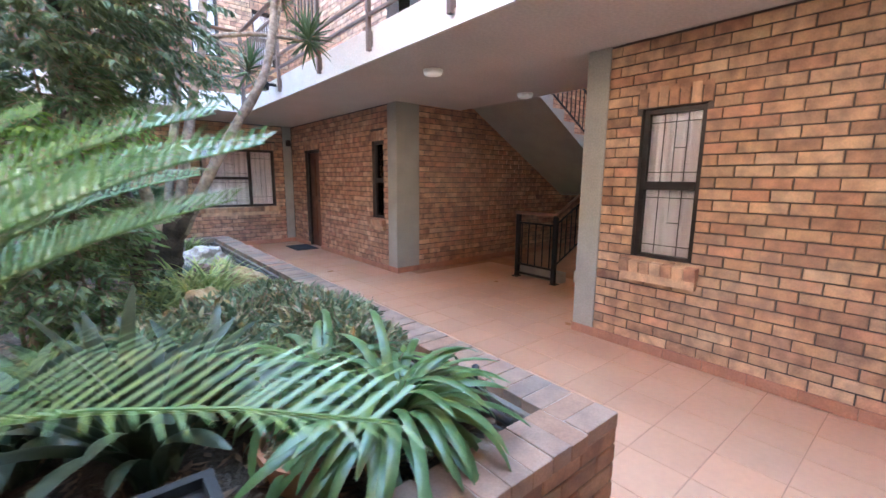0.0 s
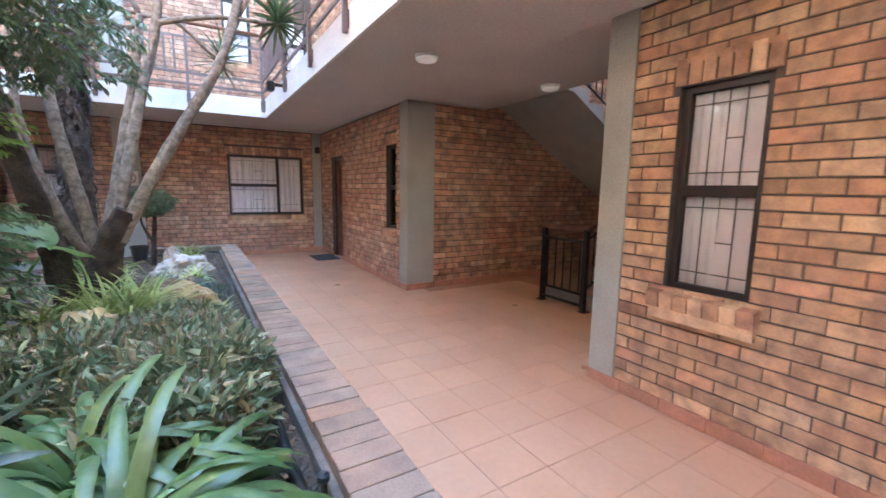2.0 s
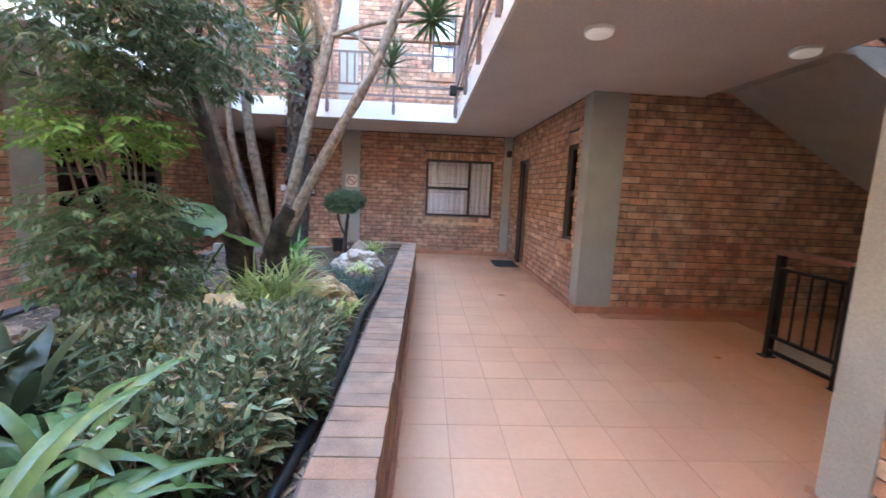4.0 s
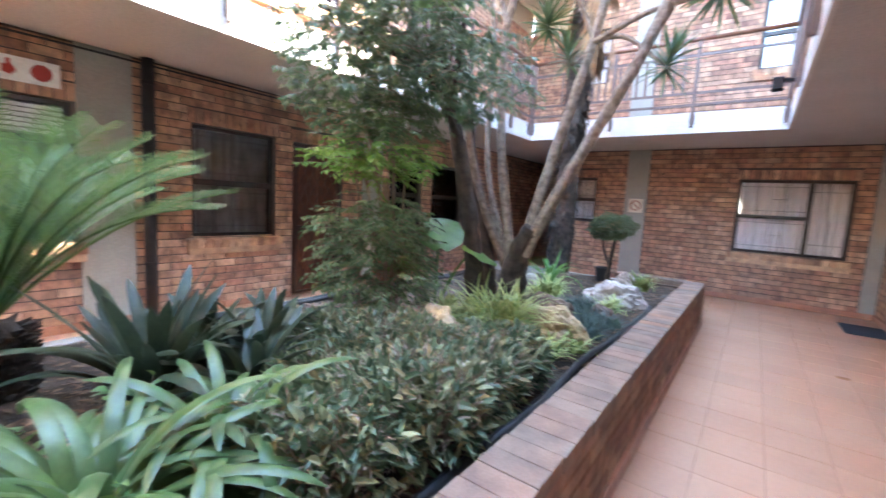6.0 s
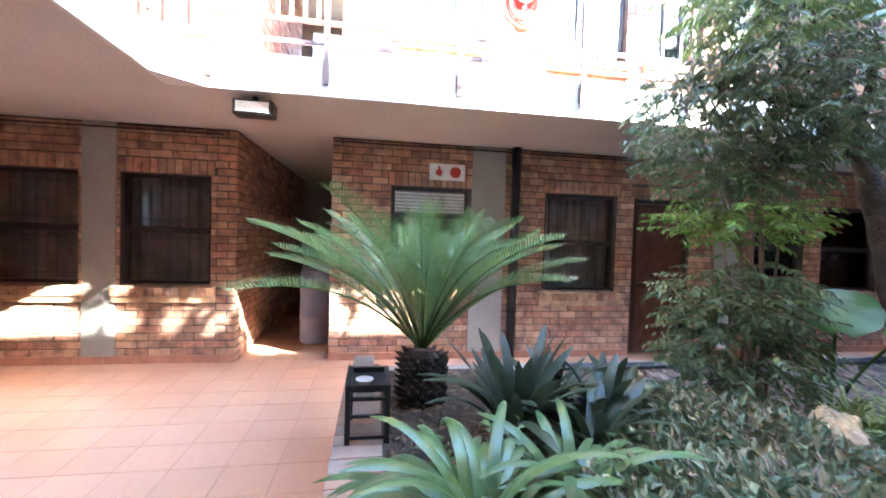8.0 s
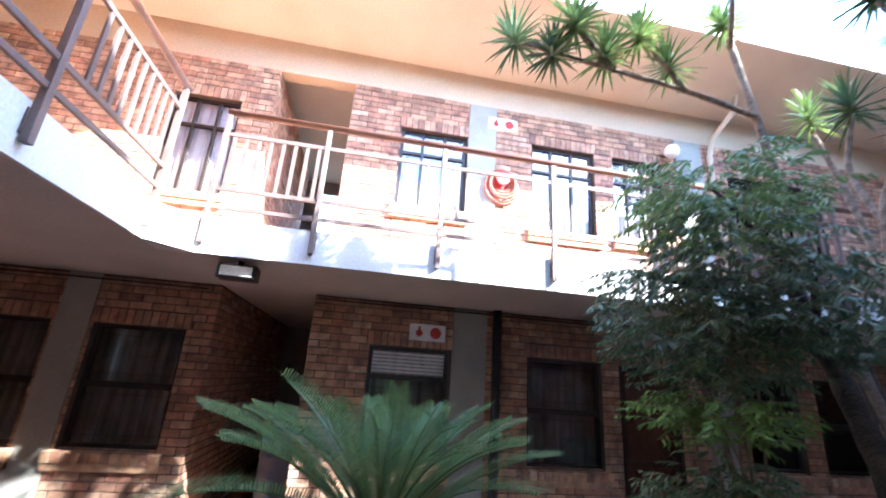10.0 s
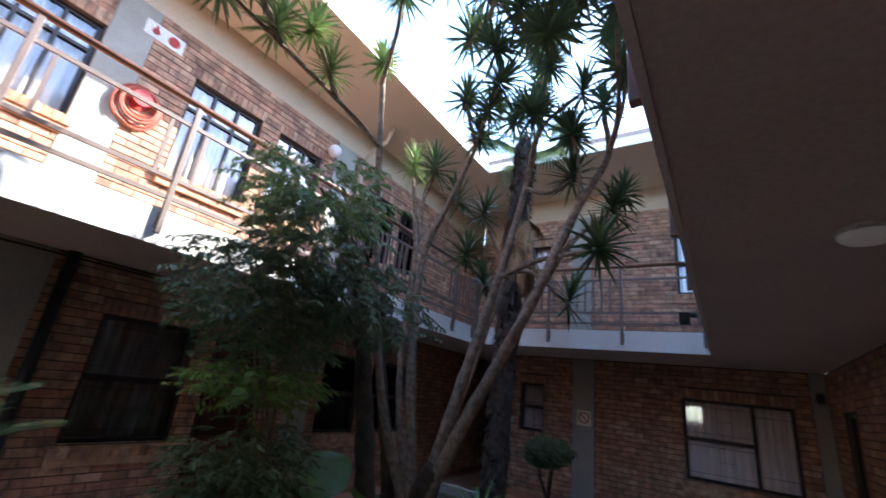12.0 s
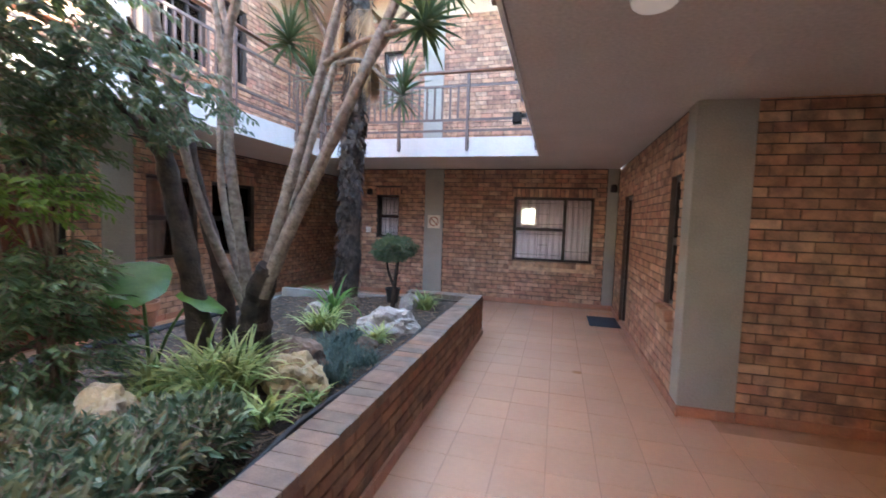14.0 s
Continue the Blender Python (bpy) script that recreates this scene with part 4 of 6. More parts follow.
gl = thing("wall_lamp", pose(XL + 0.02, 5.5, 5.35), "white globe lamp on the upper wall, off", "lamp")
bm = bmesh.new()
bmesh.ops.create_uvsphere(bm, u_segments=20, v_segments=12, radius=0.11, matrix=Matrix.Translation((0.14, 0, 0)))
part("globe", bm, M_WHITE, gl, smooth=True)
part("arm", boxes((-0.02, 0.06, -0.02, 0.02, -0.02, 0.02), bevel=0.003), M_FRAME, gl)
bl = thing("bulkhead_lamp", pose(3.9, YF - 0.02, 2.28), "small dark bulkhead lamp on the corner column", "lamp")
bm = bmesh.new()
lathe(bm, [(0.055, -0.02), (0.06, 0.02), (0.055, 0.1), (0.03, 0.12)], 16, (0, -0.05, -0.05))
part("housing", bm, M_FRAME, bl, smooth=True)
part("back_plate", boxes((-0.04, 0.04, -0.005, 0.012, -0.07, 0.06)), M_FRAME, bl)

wl = thing("bulkhead_lamp", pose(-0.99, YF - 0.02, 2.17), "small dark bulkhead lamp on the far brick wall", "lamp")
bm = bmesh.new()
lathe(bm, [(0.05, -0.02), (0.058, 0.02), (0.05, 0.09), (0.03, 0.11)], 16, (0, -0.05, -0.05))
part("housing", bm, M_FRAME, wl, smooth=True)
part("back_plate", boxes((-0.04, 0.04, -0.005, 0.012, -0.07, 0.06)), M_FRAME, wl)
bx = thing("switch_box", pose(-1.02, YF - 0.006, 1.35), "small white electrical switch box on brick wall", "switch")
sbox = part("box", boxes((-0.05, 0.05, -0.045, 0.0, -0.06, 0.06), bevel=0.006), M_WHITE, bx)
part("switch", boxes((-0.018, 0.018, -0.052, -0.045, -0.025, 0.025), bevel=0.003), M_WHITE, sbox)

dm = part("doormat", boxes((3.5, 3.965, 8.72, 9.42, 0.001, 0.016), bevel=0.005), M_MAT)
tagged(dm, "dark blue woven doormat lying on terracotta tiles", "doormat")

lb = thing("steel_stand", pose(0.4, 1.09, 0.563), "black steel frame stand on the planter coping", "stand")
for sx in (-0.13, 0.13):
    for sy in (-0.09, 0.09):
        part("leg", boxes((sx - 0.012, sx + 0.012, sy - 0.012, sy + 0.012, 0, 0.25)), M_BLACK, lb)
part("top_frame", boxes((-0.142, 0.142, -0.102, -0.078, 0.25, 0.275), (-0.142, 0.142, 0.078, 0.102, 0.25, 0.275), (-0.142, -0.118, -0.078, 0.078, 0.25, 0.275), (0.118, 0.142, -0.078, 0.078, 0.25, 0.275)), M_BLACK, lb)
for z in (0.02, 0.12, 0.2):
    part("rail", boxes((0.122, 0.136, -0.09, 0.09, z, z + 0.014)), M_BLACK, lb)
part("tray", boxes((-0.13, 0.13, -0.09, 0.09, 0.238, 0.249)), M_BLACK, lb)
sd = thing("dish", pose(0.44, 1.07, 0.563 + 0.25), "small pale grey dish lying on the steel stand", "dish")
bm = bmesh.new()
lathe(bm, [(0.02, 0), (0.035, 0.008), (0.045, 0.022), (0.04, 0.022), (0.03, 0.01), (0.001, 0.008)], 20)
part("bowl", bm, M_CONC, sd, smooth=True)
sb = tagged(part("concrete_block", boxes((-0.62, 0.05, 0.98, 1.12, 0.564, 0.64), bevel=0.01), M_CONC), "weathered concrete slab lying on the planter coping", "slab")

M_DRUM = mat("blue_grey_plastic", (0.22, 0.26, 0.36), 0.5, second=(0.18, 0.21, 0.3), scale=4, grain=50, bump=0.1)
dr = thing("plastic_drum", pose(-3.55, 0.33, 0), "blue-grey plastic drum standing in the dim corridor", "drum")
bm = bmesh.new()
lathe(bm, [(0.2, 0.0), (0.22, 0.03), (0.225, 0.35), (0.235, 0.37), (0.225, 0.39), (0.225, 0.72), (0.235, 0.74), (0.225, 0.76), (0.22, 0.98), (0.19, 1.02)], 24)
part("body", bm, M_DRUM, dr, smooth=True)
bm = bmesh.new()
lathe(bm, [(0.2, 1.02), (0.2, 1.05), (0.001, 1.06)], 24)
part("lid", bm, M_DRUM, dr)

# bed edging and watering pipes
ed = thing("bed_edging", pose(0, 0, 0), "pale concrete kerb along the back of the planted bed", "kerb", kind="structure")
y = 1.2
while y < 7.5:
    part("kerb_block", boxes((-1.4, -1.28, y + 0.004, y + 0.496, 0, 0.31), bevel=0.008), M_CONC, ed)
    y += 0.5
part("kerb_block", boxes((-1.28, 0.9, 7.5, 7.6, 0, 0.45), bevel=0.008), M_CONC, ed)


def pipe_run(pts, r, label):
    t = thing("watering_pipe", pose(0, 0, 0), label, "pipe")
    bm = bmesh.new()
    tube(bm, pts, r, 8)
    part("hose", bm, M_PIPE, t, smooth=True)


pipe_run([(1.655 - 0.02 * math.sin(k * 0.9), 1.25 + k * 0.3, 0.485 + 0.012 * math.sin(k * 1.7)) for k in range(16)], 0.02, "black plastic watering pipe lying along the planter coping")
pipe_run([(1.62, 1.2 + k * 0.4, 0.455) for k in range(15)], 0.01, "thin black watering pipe on the soil by the coping")
for dx in (0.0, 0.07):
    pipe_run([(-1.2 + dx + 0.02 * math.sin(k), 2.6 + k * 0.4, 0.345 + 0.005 * math.sin(k * 2)) for k in range(12)], 0.022, "black plastic pipe lying behind the bed kerb")

# ---------------------------------------------------------------- planting
def soil(x, y):
    k = min(1, max(0, (x + 1.25) / 1.9))
    return 0.3 + 0.15 * k + 0.03 * noise.noise((x * 2.2, y * 2.2, 0)) + 0.012 * noise.noise((x * 9, y * 9, 3))


def soil_bed():
    nx, ny = 60, 120
    v = [(-1.275 + 3.018 * i / nx, 1.158 + 6.34 * j / ny) for j in range(ny + 1) for i in range(nx + 1)]
    v = [(x, y, soil(x, y)) for x, y in v]
    f = [(j * (nx + 1) + i, j * (nx + 1) + i + 1, (j + 1) * (nx + 1) + i + 1, (j + 1) * (nx + 1) + i) for j in range(ny) for i in range(nx)]
    tagged(pydata("garden_soil", v, f, M_SOIL, smooth=True), "dark bare garden soil in the planted bed", "soil", kind="structure")
    rng = random.Random(3)
    lv, lf = [], []
    for _ in range(5200):
        x, y = rng.uniform(-1.25, 1.7), rng.uniform(1.2, 7.4)
        z = soil(x, y) + 0.004
        a, l, w = rng.uniform(0, 6.28), rng.uniform(0.012, 0.06), rng.uniform(0.004, 0.018)
        c, s = math.cos(a), math.sin(a)
        o = len(lv)
        lv += [(x - c * l, y - s * l, z + rng.uniform(0, 0.01)), (x + s * w, y - c * w, z + 0.004), (x + c * l, y + s * l, z + rng.uniform(0, 0.014)), (x - s * w, y + c * w, z + rng.uniform(0.002, 0.012))]
        lf.append((o, o + 1, o + 2, o + 3))
    tagged(pydata("leaf_litter", lv, lf, M_LITTER), "dry brown leaf litter scattered over the soil", "leaf litter", kind="stuff")


def leafmat(name, a, b, spots, rough=0.45, trans=0.25, vary=0.25):
    return mat(name, a, rough, second=b, scale=14, grain=60, bump=0.15, vary=vary, spots=spots, trans=trans, spec=0.5)


GREENS = [(0.0, (0.8, 0.9, 0.75)), (1.0, (1.0, 1.0, 1.0)), (0.35, (1.2, 1.15, 0.9)), (0.7, (0.75, 0.85, 0.85))]
M_LITTER = mat("dry_leaf", (0.22, 0.14, 0.085), 0.9, second=(0.13, 0.08, 0.05), scale=12, grain=60, bump=0.2, vary=0.6)
M_CYCAD = leafmat("cycad_leaf", (0.15, 0.225, 0.085), (0.11, 0.175, 0.07), GREENS, 0.3, 0.3)
M_CLIVIA = leafmat("strap_leaf_green", (0.105, 0.165, 0.06), (0.072, 0.122, 0.044), GREENS, 0.35, 0.2)
M_CLIVDARK = leafmat("strap_leaf_dark", (0.062, 0.078, 0.045), (0.045, 0.06, 0.036), GREENS, 0.42)
HEDGE = [(0.0, (0.7, 0.85, 0.7)), (1.0, (0.9, 1.0, 0.9)), (0.3, (1.15, 1.1, 1.0)), (0.55, (0.8, 0.95, 0.85)), (0.66, (2.3, 1.75, 1.75)), (0.76, (2.0, 1.15, 0.85)), (0.84, (1.3, 1.35, 1.3)), (0.93, (3.0, 2.4, 2.4))]
M_HEDGE = leafmat("hedge_leaf", (0.145, 0.18, 0.1), (0.1, 0.13, 0.072), HEDGE, 0.45)
M_DRY = mat("withered_leaf", (0.42, 0.33, 0.26), 0.85, second=(0.28, 0.2, 0.14), scale=14, grain=60, bump=0.2, vary=0.6)
M_TWIG = mat("twig", (0.3, 0.22, 0.16), 0.85, second=(0.17, 0.115, 0.08), scale=10, grain=80, bump=0.4, vary=0.4)
M_LIR = leafmat("variegated_blade", (0.33, 0.4, 0.14), (0.22, 0.3, 0.1), [(0.0, (0.7, 0.85, 0.8)), (1.0, (1, 1, 1)), (0.4, (1.35, 1.2, 1.1)), (0.75, (1.6, 1.35, 1.5))], 0.45)
M_MONDO = leafmat("mondo_blade", (0.075, 0.115, 0.1), (0.06, 0.09, 0.08), GREENS, 0.5)
M_NAND = leafmat("nandina_leaf", (0.155, 0.22, 0.105), (0.115, 0.17, 0.08), GREENS, 0.4, 0.3)
M_MID = leafmat("fresh_leaf", (0.24, 0.33, 0.13), (0.17, 0.25, 0.1), GREENS, 0.4, 0.35)
M_NANDY = leafmat("young_leaf", (0.23, 0.36, 0.09), (0.17, 0.29, 0.07), GREENS, 0.4, 0.4)
M_GLOSS = leafmat("glossy_leaf", (0.15, 0.2, 0.115), (0.11, 0.155, 0.09), GREENS, 0.3, 0.3)
M_YUCCA = leafmat("sword_leaf", (0.115, 0.165, 0.085), (0.085, 0.13, 0.068), GREENS, 0.32, 0.3)
M_YUCCAB = leafmat("young_sword_leaf", (0.17, 0.235, 0.075), (0.12, 0.17, 0.055), GREENS, 0.4, 0.35)
M_ELE = leafmat("elephant_ear_leaf", (0.135, 0.255, 0.06), (0.1, 0.2, 0.048), GREENS, 0.4, 0.4)
M_BARK = mat("pale_bark", (0.34, 0.275, 0.215), 0.95, second=(0.17, 0.13, 0.1), scale=22, grain=60, bump=0.9, distance=0.012)
M_BARKD = mat("dark_bark", (0.085, 0.062, 0.048), 0.95, second=(0.038, 0.028, 0.022), scale=12, grain=60, bump=1.0, distance=0.015)
M_PALMT = mat("palm_fibre", (0.1, 0.075, 0.06), 0.95, second=(0.045, 0.034, 0.028), scale=16, grain=70, bump=1.0, distance=0.02, vary=0.4)
M_DEAD = mat("dead_frond", (0.36, 0.21, 0.1), 0.85, second=(0.25, 0.14, 0.07), scale=10, grain=60, bump=0.3, vary=0.4)
M_ROCKW = mat("pale_rock", (0.52, 0.46, 0.4), 0.9, second=(0.34, 0.28, 0.24), scale=8, grain=40, bump=0.8, distance=0.015)
M_ROCKT = mat("tan_rock", (0.5, 0.365, 0.19), 0.9, second=(0.33, 0.245, 0.165), scale=8, grain=40, bump=0.8, distance=0.015)
M_ROCKG = mat("brown_rock", (0.24, 0.16, 0.12), 0.9, second=(0.17, 0.12, 0.09), scale=8, grain=40, bump=0.8, distance=0.015)
M_CHIP = mat("wood_chip", (0.42, 0.31, 0.19), 0.9, second=(0.28, 0.2, 0.12), scale=20, grain=80, bump=0.3, vary=0.5)
M_POT = mat("terracotta_pot", (0.36, 0.15, 0.075), 0.85, second=(0.3, 0.13, 0.07), scale=6, grain=60, bump=0.3)
soil_bed()


def ribbon(verts, faces, pts, widths, across, fold=0.0):
    """A leaf blade along pts, folded along its midrib; across: the way of its width."""
    o = len(verts)
    n = len(pts)
    for p, w in zip(pts, widths):
        side = across * w
        drop = Vector((0, 0, -fold * w))
        verts += [tuple(p - side - drop * -1), tuple(p), tuple(p + side - drop * -1)]
    for i in range(n - 1):
        a = o + i * 3
        faces += [(a, a + 1, a + 4, a + 3), (a + 1, a + 2, a + 5, a + 4)]


def arch(length, lift, droop, n=7, bend=0.0):
    """A blade that leaves at `lift` degrees and curves down by `droop`; in the x-z plane."""
    p = Vector((0, 0, 0))
    out = [p.copy()]
    for i in range(n):
        a = radians(lift - droop * ((i + 0.5) / n) ** 1.4)
        p = p + Vector((math.cos(a), bend * (i / n) ** 2, math.sin(a))) * (length / n)
        out.append(p.copy())
    return out


# ---- sago palm
def cycad(x, y, z):
    rng = random.Random(11)
    t = thing("cycad_palm", pose(x, y, z), "large sago palm with arching feathery green fronds", "palm")
    bm = bmesh.new()
    tube(bm, [(0, 0, -0.12), (0, 0, 0.1), (0.01, 0, 0.26), (0, 0, 0.36)], [0.13, 0.15, 0.15, 0.09], 14)
    for k in range(150):
        a, zz = k * 2.4, 0.0 + 0.34 * k / 150
        d = Vector((math.cos(a), math.sin(a), 0.5))
        b = Vector((0.14 * math.cos(a), 0.14 * math.sin(a), zz))
        tube(bm, [b, b + d * 0.05], [0.022, 0.006], 4)
    part("trunk", bm, M_BARKD, t, "short shaggy brown trunk")
    n = 38
    reach = ((-44, 40, 46, 1.5), (-24, 52, 40, 1.42), (-8, 60, 46, 1.4), (10, 56, 44, 1.42), (26, 52, 40, 1.4), (-36, 62, 38, 1.42), (-60, 52, 36, 1.38))
    for k in range(n):
        f = k / (n - 1)
        az = k * 2.39996 + rng.uniform(-0.15, 0.15)
        lift = 82 - 44 * f ** 0.7 + rng.uniform(-5, 5)
        length = rng.uniform(1.2, 1.38) * (0.78 + 0.24 * min(1, f * 2))
        droop = 34 + 12 * f + rng.uniform(-6, 8)
        if k >= n - len(reach):
            az, lift, droop, length = reach[k - n + len(reach)]
            az = radians(az)
        spine = arch(length, lift, droop, 10, rng.uniform(-0.12, 0.12))
        v, fa = [], []
        bm = bmesh.new()
        tube(bm, spine, [0.011 - 0.0009 * i for i in range(11)], 5, cap=False)
        bm.verts.index_update()
        v = [tuple(q.co) for q in bm.verts]
        fa = [tuple(q.index for q in p.verts) for p in bm.faces]
        bm.free()
        m = 66
        for i in range(m):
            s = 0.14 + 0.86 * i / (m - 1)
            u = s * 10
            a, b = spine[min(int(u), 9)], spine[min(int(u) + 1, 10)]
            p = a.lerp(b, u - int(u))
            d = (b - a).normalized()
            side = d.cross(Vector((0, 0, 1)))
            side = side.normalized() if side.length > 0.05 else Vector((0, 1, 0))
            up = side.cross(d).normalized()
            ll = 0.2 * (min(1, (s - 0.05) * 2.8) * (1 - 0.55 * max(0, (s - 0.55) / 0.45) ** 2))
            for sg in (-1, 1):
                way = (side * sg * 0.75 + d * 0.72 + up * 0.42).normalized()
                q1 = p + way * ll * 0.55
                q2 = p + way * ll + Vector((0, 0, -0.012 - 0.02 * rng.random()))
                w = d * 0.0036
                o = len(v)
                v += [tuple(p - w), tuple(p + w), tuple(q1 - w), tuple(q1 + w), tuple(q2)]
                fa += [(o, o + 1, o + 3, o + 2), (o + 2, o + 3, o + 4)]
        ob = pydata("frond", v, fa, M_CYCAD, t)
        ob.matrix_local = pose(0.03 * math.cos(az), 0.03 * math.sin(az), 0.38, 0, 0, math.degrees(az))
    return t


cycad(-0.42, 1.45, soil(-0.42, 1.45))

# ---- strap-leaved clumps: a few leaf shapes shared by all
STRAP = {}


def strap_leaf(material, length, lift, droop, width):
    key = (material.name, length, lift, droop, width)
    if key not in STRAP:
        pts = arch(length, lift, droop, 12)
        ws = [width * k for k in (0.5, 0.68, 0.82, 0.92, 0.98, 1.0, 1.0, 1.0, 0.97, 0.92, 0.82, 0.62, 0.12)]
        v, f = [], []
        ribbon(v, f, pts, ws, Vector((0, 1, 0)), 0.35)
        me = bpy.data.meshes.new("leaf")
        me.from_pydata(v, [], f)
        me.materials.append(material)
        me.polygons.foreach_set("use_smooth", [True] * len(me.polygons))
        STRAP[key] = me
    return STRAP[key]


def strap_plant(x, y, n, size, material, label, seed, upright=0.0, group=""):
    rng = random.Random(seed)
    t = thing("strap_leaf_plant", pose(x, y, soil(x, y) - 0.01 + (0.05 if material is M_CLIVIA else 0)), label, "plant", group)
    for k in range(n):
        f = (k + 0.5) / n
        length = round(size * rng.choice((0.7, 0.82, 0.92, 1.02)), 2)
        lift = round((86 - (46 - upright) * f + rng.uniform(-6, 6)) / 6) * 6
        droop = rng.choice((70, 95, 125) if material is M_CLIVDARK else (100, 125, 150)) - 1.6 * upright
        me = strap_leaf(material, length, lift, droop, 0.0215 if material is M_CLIVIA else 0.031)
        ob = new("leaf", me)
        ob.parent = t
        az = k * 137.5 + rng.uniform(-12, 12)
        ob.matrix_local = pose(0.03 * rng.uniform(-1, 1), 0.03 * rng.uniform(-1, 1), 0, rng.uniform(-14, 14), 0, az)
    return t


strap_plant(1.18, 1.45, 124, 0.67, M_CLIVIA, "clump of bright green arching strap leaves by the coping", 1, 0)
strap_plant(1.08, 1.82, 84, 0.62, M_CLIVIA, "clump of bright green arching strap leaves in the bed", 2, 0)
for i, (px, py, n, s, up) in enumerate(((0.44, 1.84, 40, 0.74, 24), (0.66, 2.16, 34, 0.54, 12), (0.34, 2.36, 38, 0.56, 12), (0.08, 2.2, 30, 0.58, 16), (0.14, 2.62, 34, 0.52, 10))):
    strap_plant(px, py, n, s, M_CLIVDARK, "tall clump of dark green upright strap leaves" if up > 20 else "clump of dark green glossy arching strap leaves", 20 + i, up, "dark strap-leaved clumps")

# ---- fine-bladed clumps
def blade_clump(name, x, y, n, length, width, material, label, category, seed, spread=0.06, group=""):
    rng = random.Random(seed)
    t = thing(name, pose(x, y, soil(x, y) - 0.005), label, category, group)
    v, f = [], []
    for k in range(n):
        az = rng.uniform(0, 6.283)
        l = length * rng.uniform(0.6, 1.15)
        pts = arch(l, rng.uniform(50, 88), rng.uniform(50, 130), 6)
        r = spread * math.sqrt(rng.random())
        a2 = rng.uniform(0, 6.283)
        c, s = math.cos(az), math.sin(az)
        base = Vector((r * math.cos(a2), r * math.sin(a2), 0))
        pts = [base + Vector((p.x * c, p.x * s, p.z)) for p in pts]
        ribbon(v, f, pts, [width * q for q in (0.7, 1, 1, 0.95, 0.8, 0.5, 0.05)], Vector((-s, c, 0)), 0.3)
    part_ob = pydata("foliage", v, f, material, t, smooth=True)
    tagged(part_ob, kind="stuff")
    return t


for i, (px, py, n, l, sp) in enumerate(((0.95, 3.86, 300, 0.52, 0.17), (0.62, 3.75, 110, 0.44, 0.1), (0.62, 5.6, 150, 0.34, 0.13), (1.4, 3.7, 70, 0.26, 0.07), (1.38, 5.3, 60, 0.24, 0.06), (1.3, 6.9, 110, 0.3, 0.1), (1.5, 4.0, 40, 0.2, 0.05))):
    blade_clump("variegated_grass_clump", px, py, n, l, 0.0105, M_LIR, "clump of cream-striped green grassy blades", "grass clump", 40 + i, sp, "variegated grass clumps")
for i, (px, py) in enumerate(((1.02, 5.0), (1.18, 4.75), (1.32, 4.55), (1.5, 4.75), (1.12, 5.25), (1.45, 4.4), (1.3, 4.95))):
    blade_clump("mondo_grass", px, py, 260, 0.2, 0.0028, M_MONDO, "low tuft of dark blue-green mondo grass", "grass clump", 60 + i, 0.12, "mondo grass tufts")

blade_clump("palm_seedling", 0.42, 6.15, 26, 0.62, 0.016, M_ELE, "young palm seedling with narrow bright green leaves", "plant", 91, 0.03)


# ---- leafy shrubs
def leaf_cloud(points, normals, rng, size, material, parent, name="foliage", narrow=0.42, spread=0.7, droop=0.2):
    """Many single leaves, folded along the midrib."""
    v, f = [], []
    for p, nrm in zip(points, normals):
        d = (Vector(nrm) + Vector((rng.gauss(0, spread), rng.gauss(0, spread), rng.gauss(0, spread) - droop))).normalized()
        side = d.cross(Vector((rng.gauss(0, 0.5), rng.gauss(0, 0.5), 1))).normalized()
        up = side.cross(d)
        l = size * rng.uniform(0.65, 1.25)
        w = l * narrow
        o = len(v)
        a = Vector(p)
        curl = rng.uniform(0.02, 0.16) * l
        m1, m2, tip = a + d * l * 0.3, a + d * l * 0.68 - up * curl * 0.4, a + d * l - up * curl * 1.6
        fold = up * w * rng.uniform(0.05, 0.28)
        v += [tuple(q) for q in (a, m1 + side * w * 0.46 + fold, m1, m1 - side * w * 0.46 + fold, m2 + side * w * 0.38 + fold, m2, m2 - side * w * 0.38 + fold, tip)]
        f += [(o, o + 2, o + 1), (o, o + 3, o + 2), (o + 1, o + 2, o + 5, o + 4), (o + 2, o + 3, o + 6, o + 5), (o + 4, o + 5, o + 7), (o + 5, o + 6, o + 7)]
    return tagged(pydata(name, v, f, material, parent), kind="stuff")


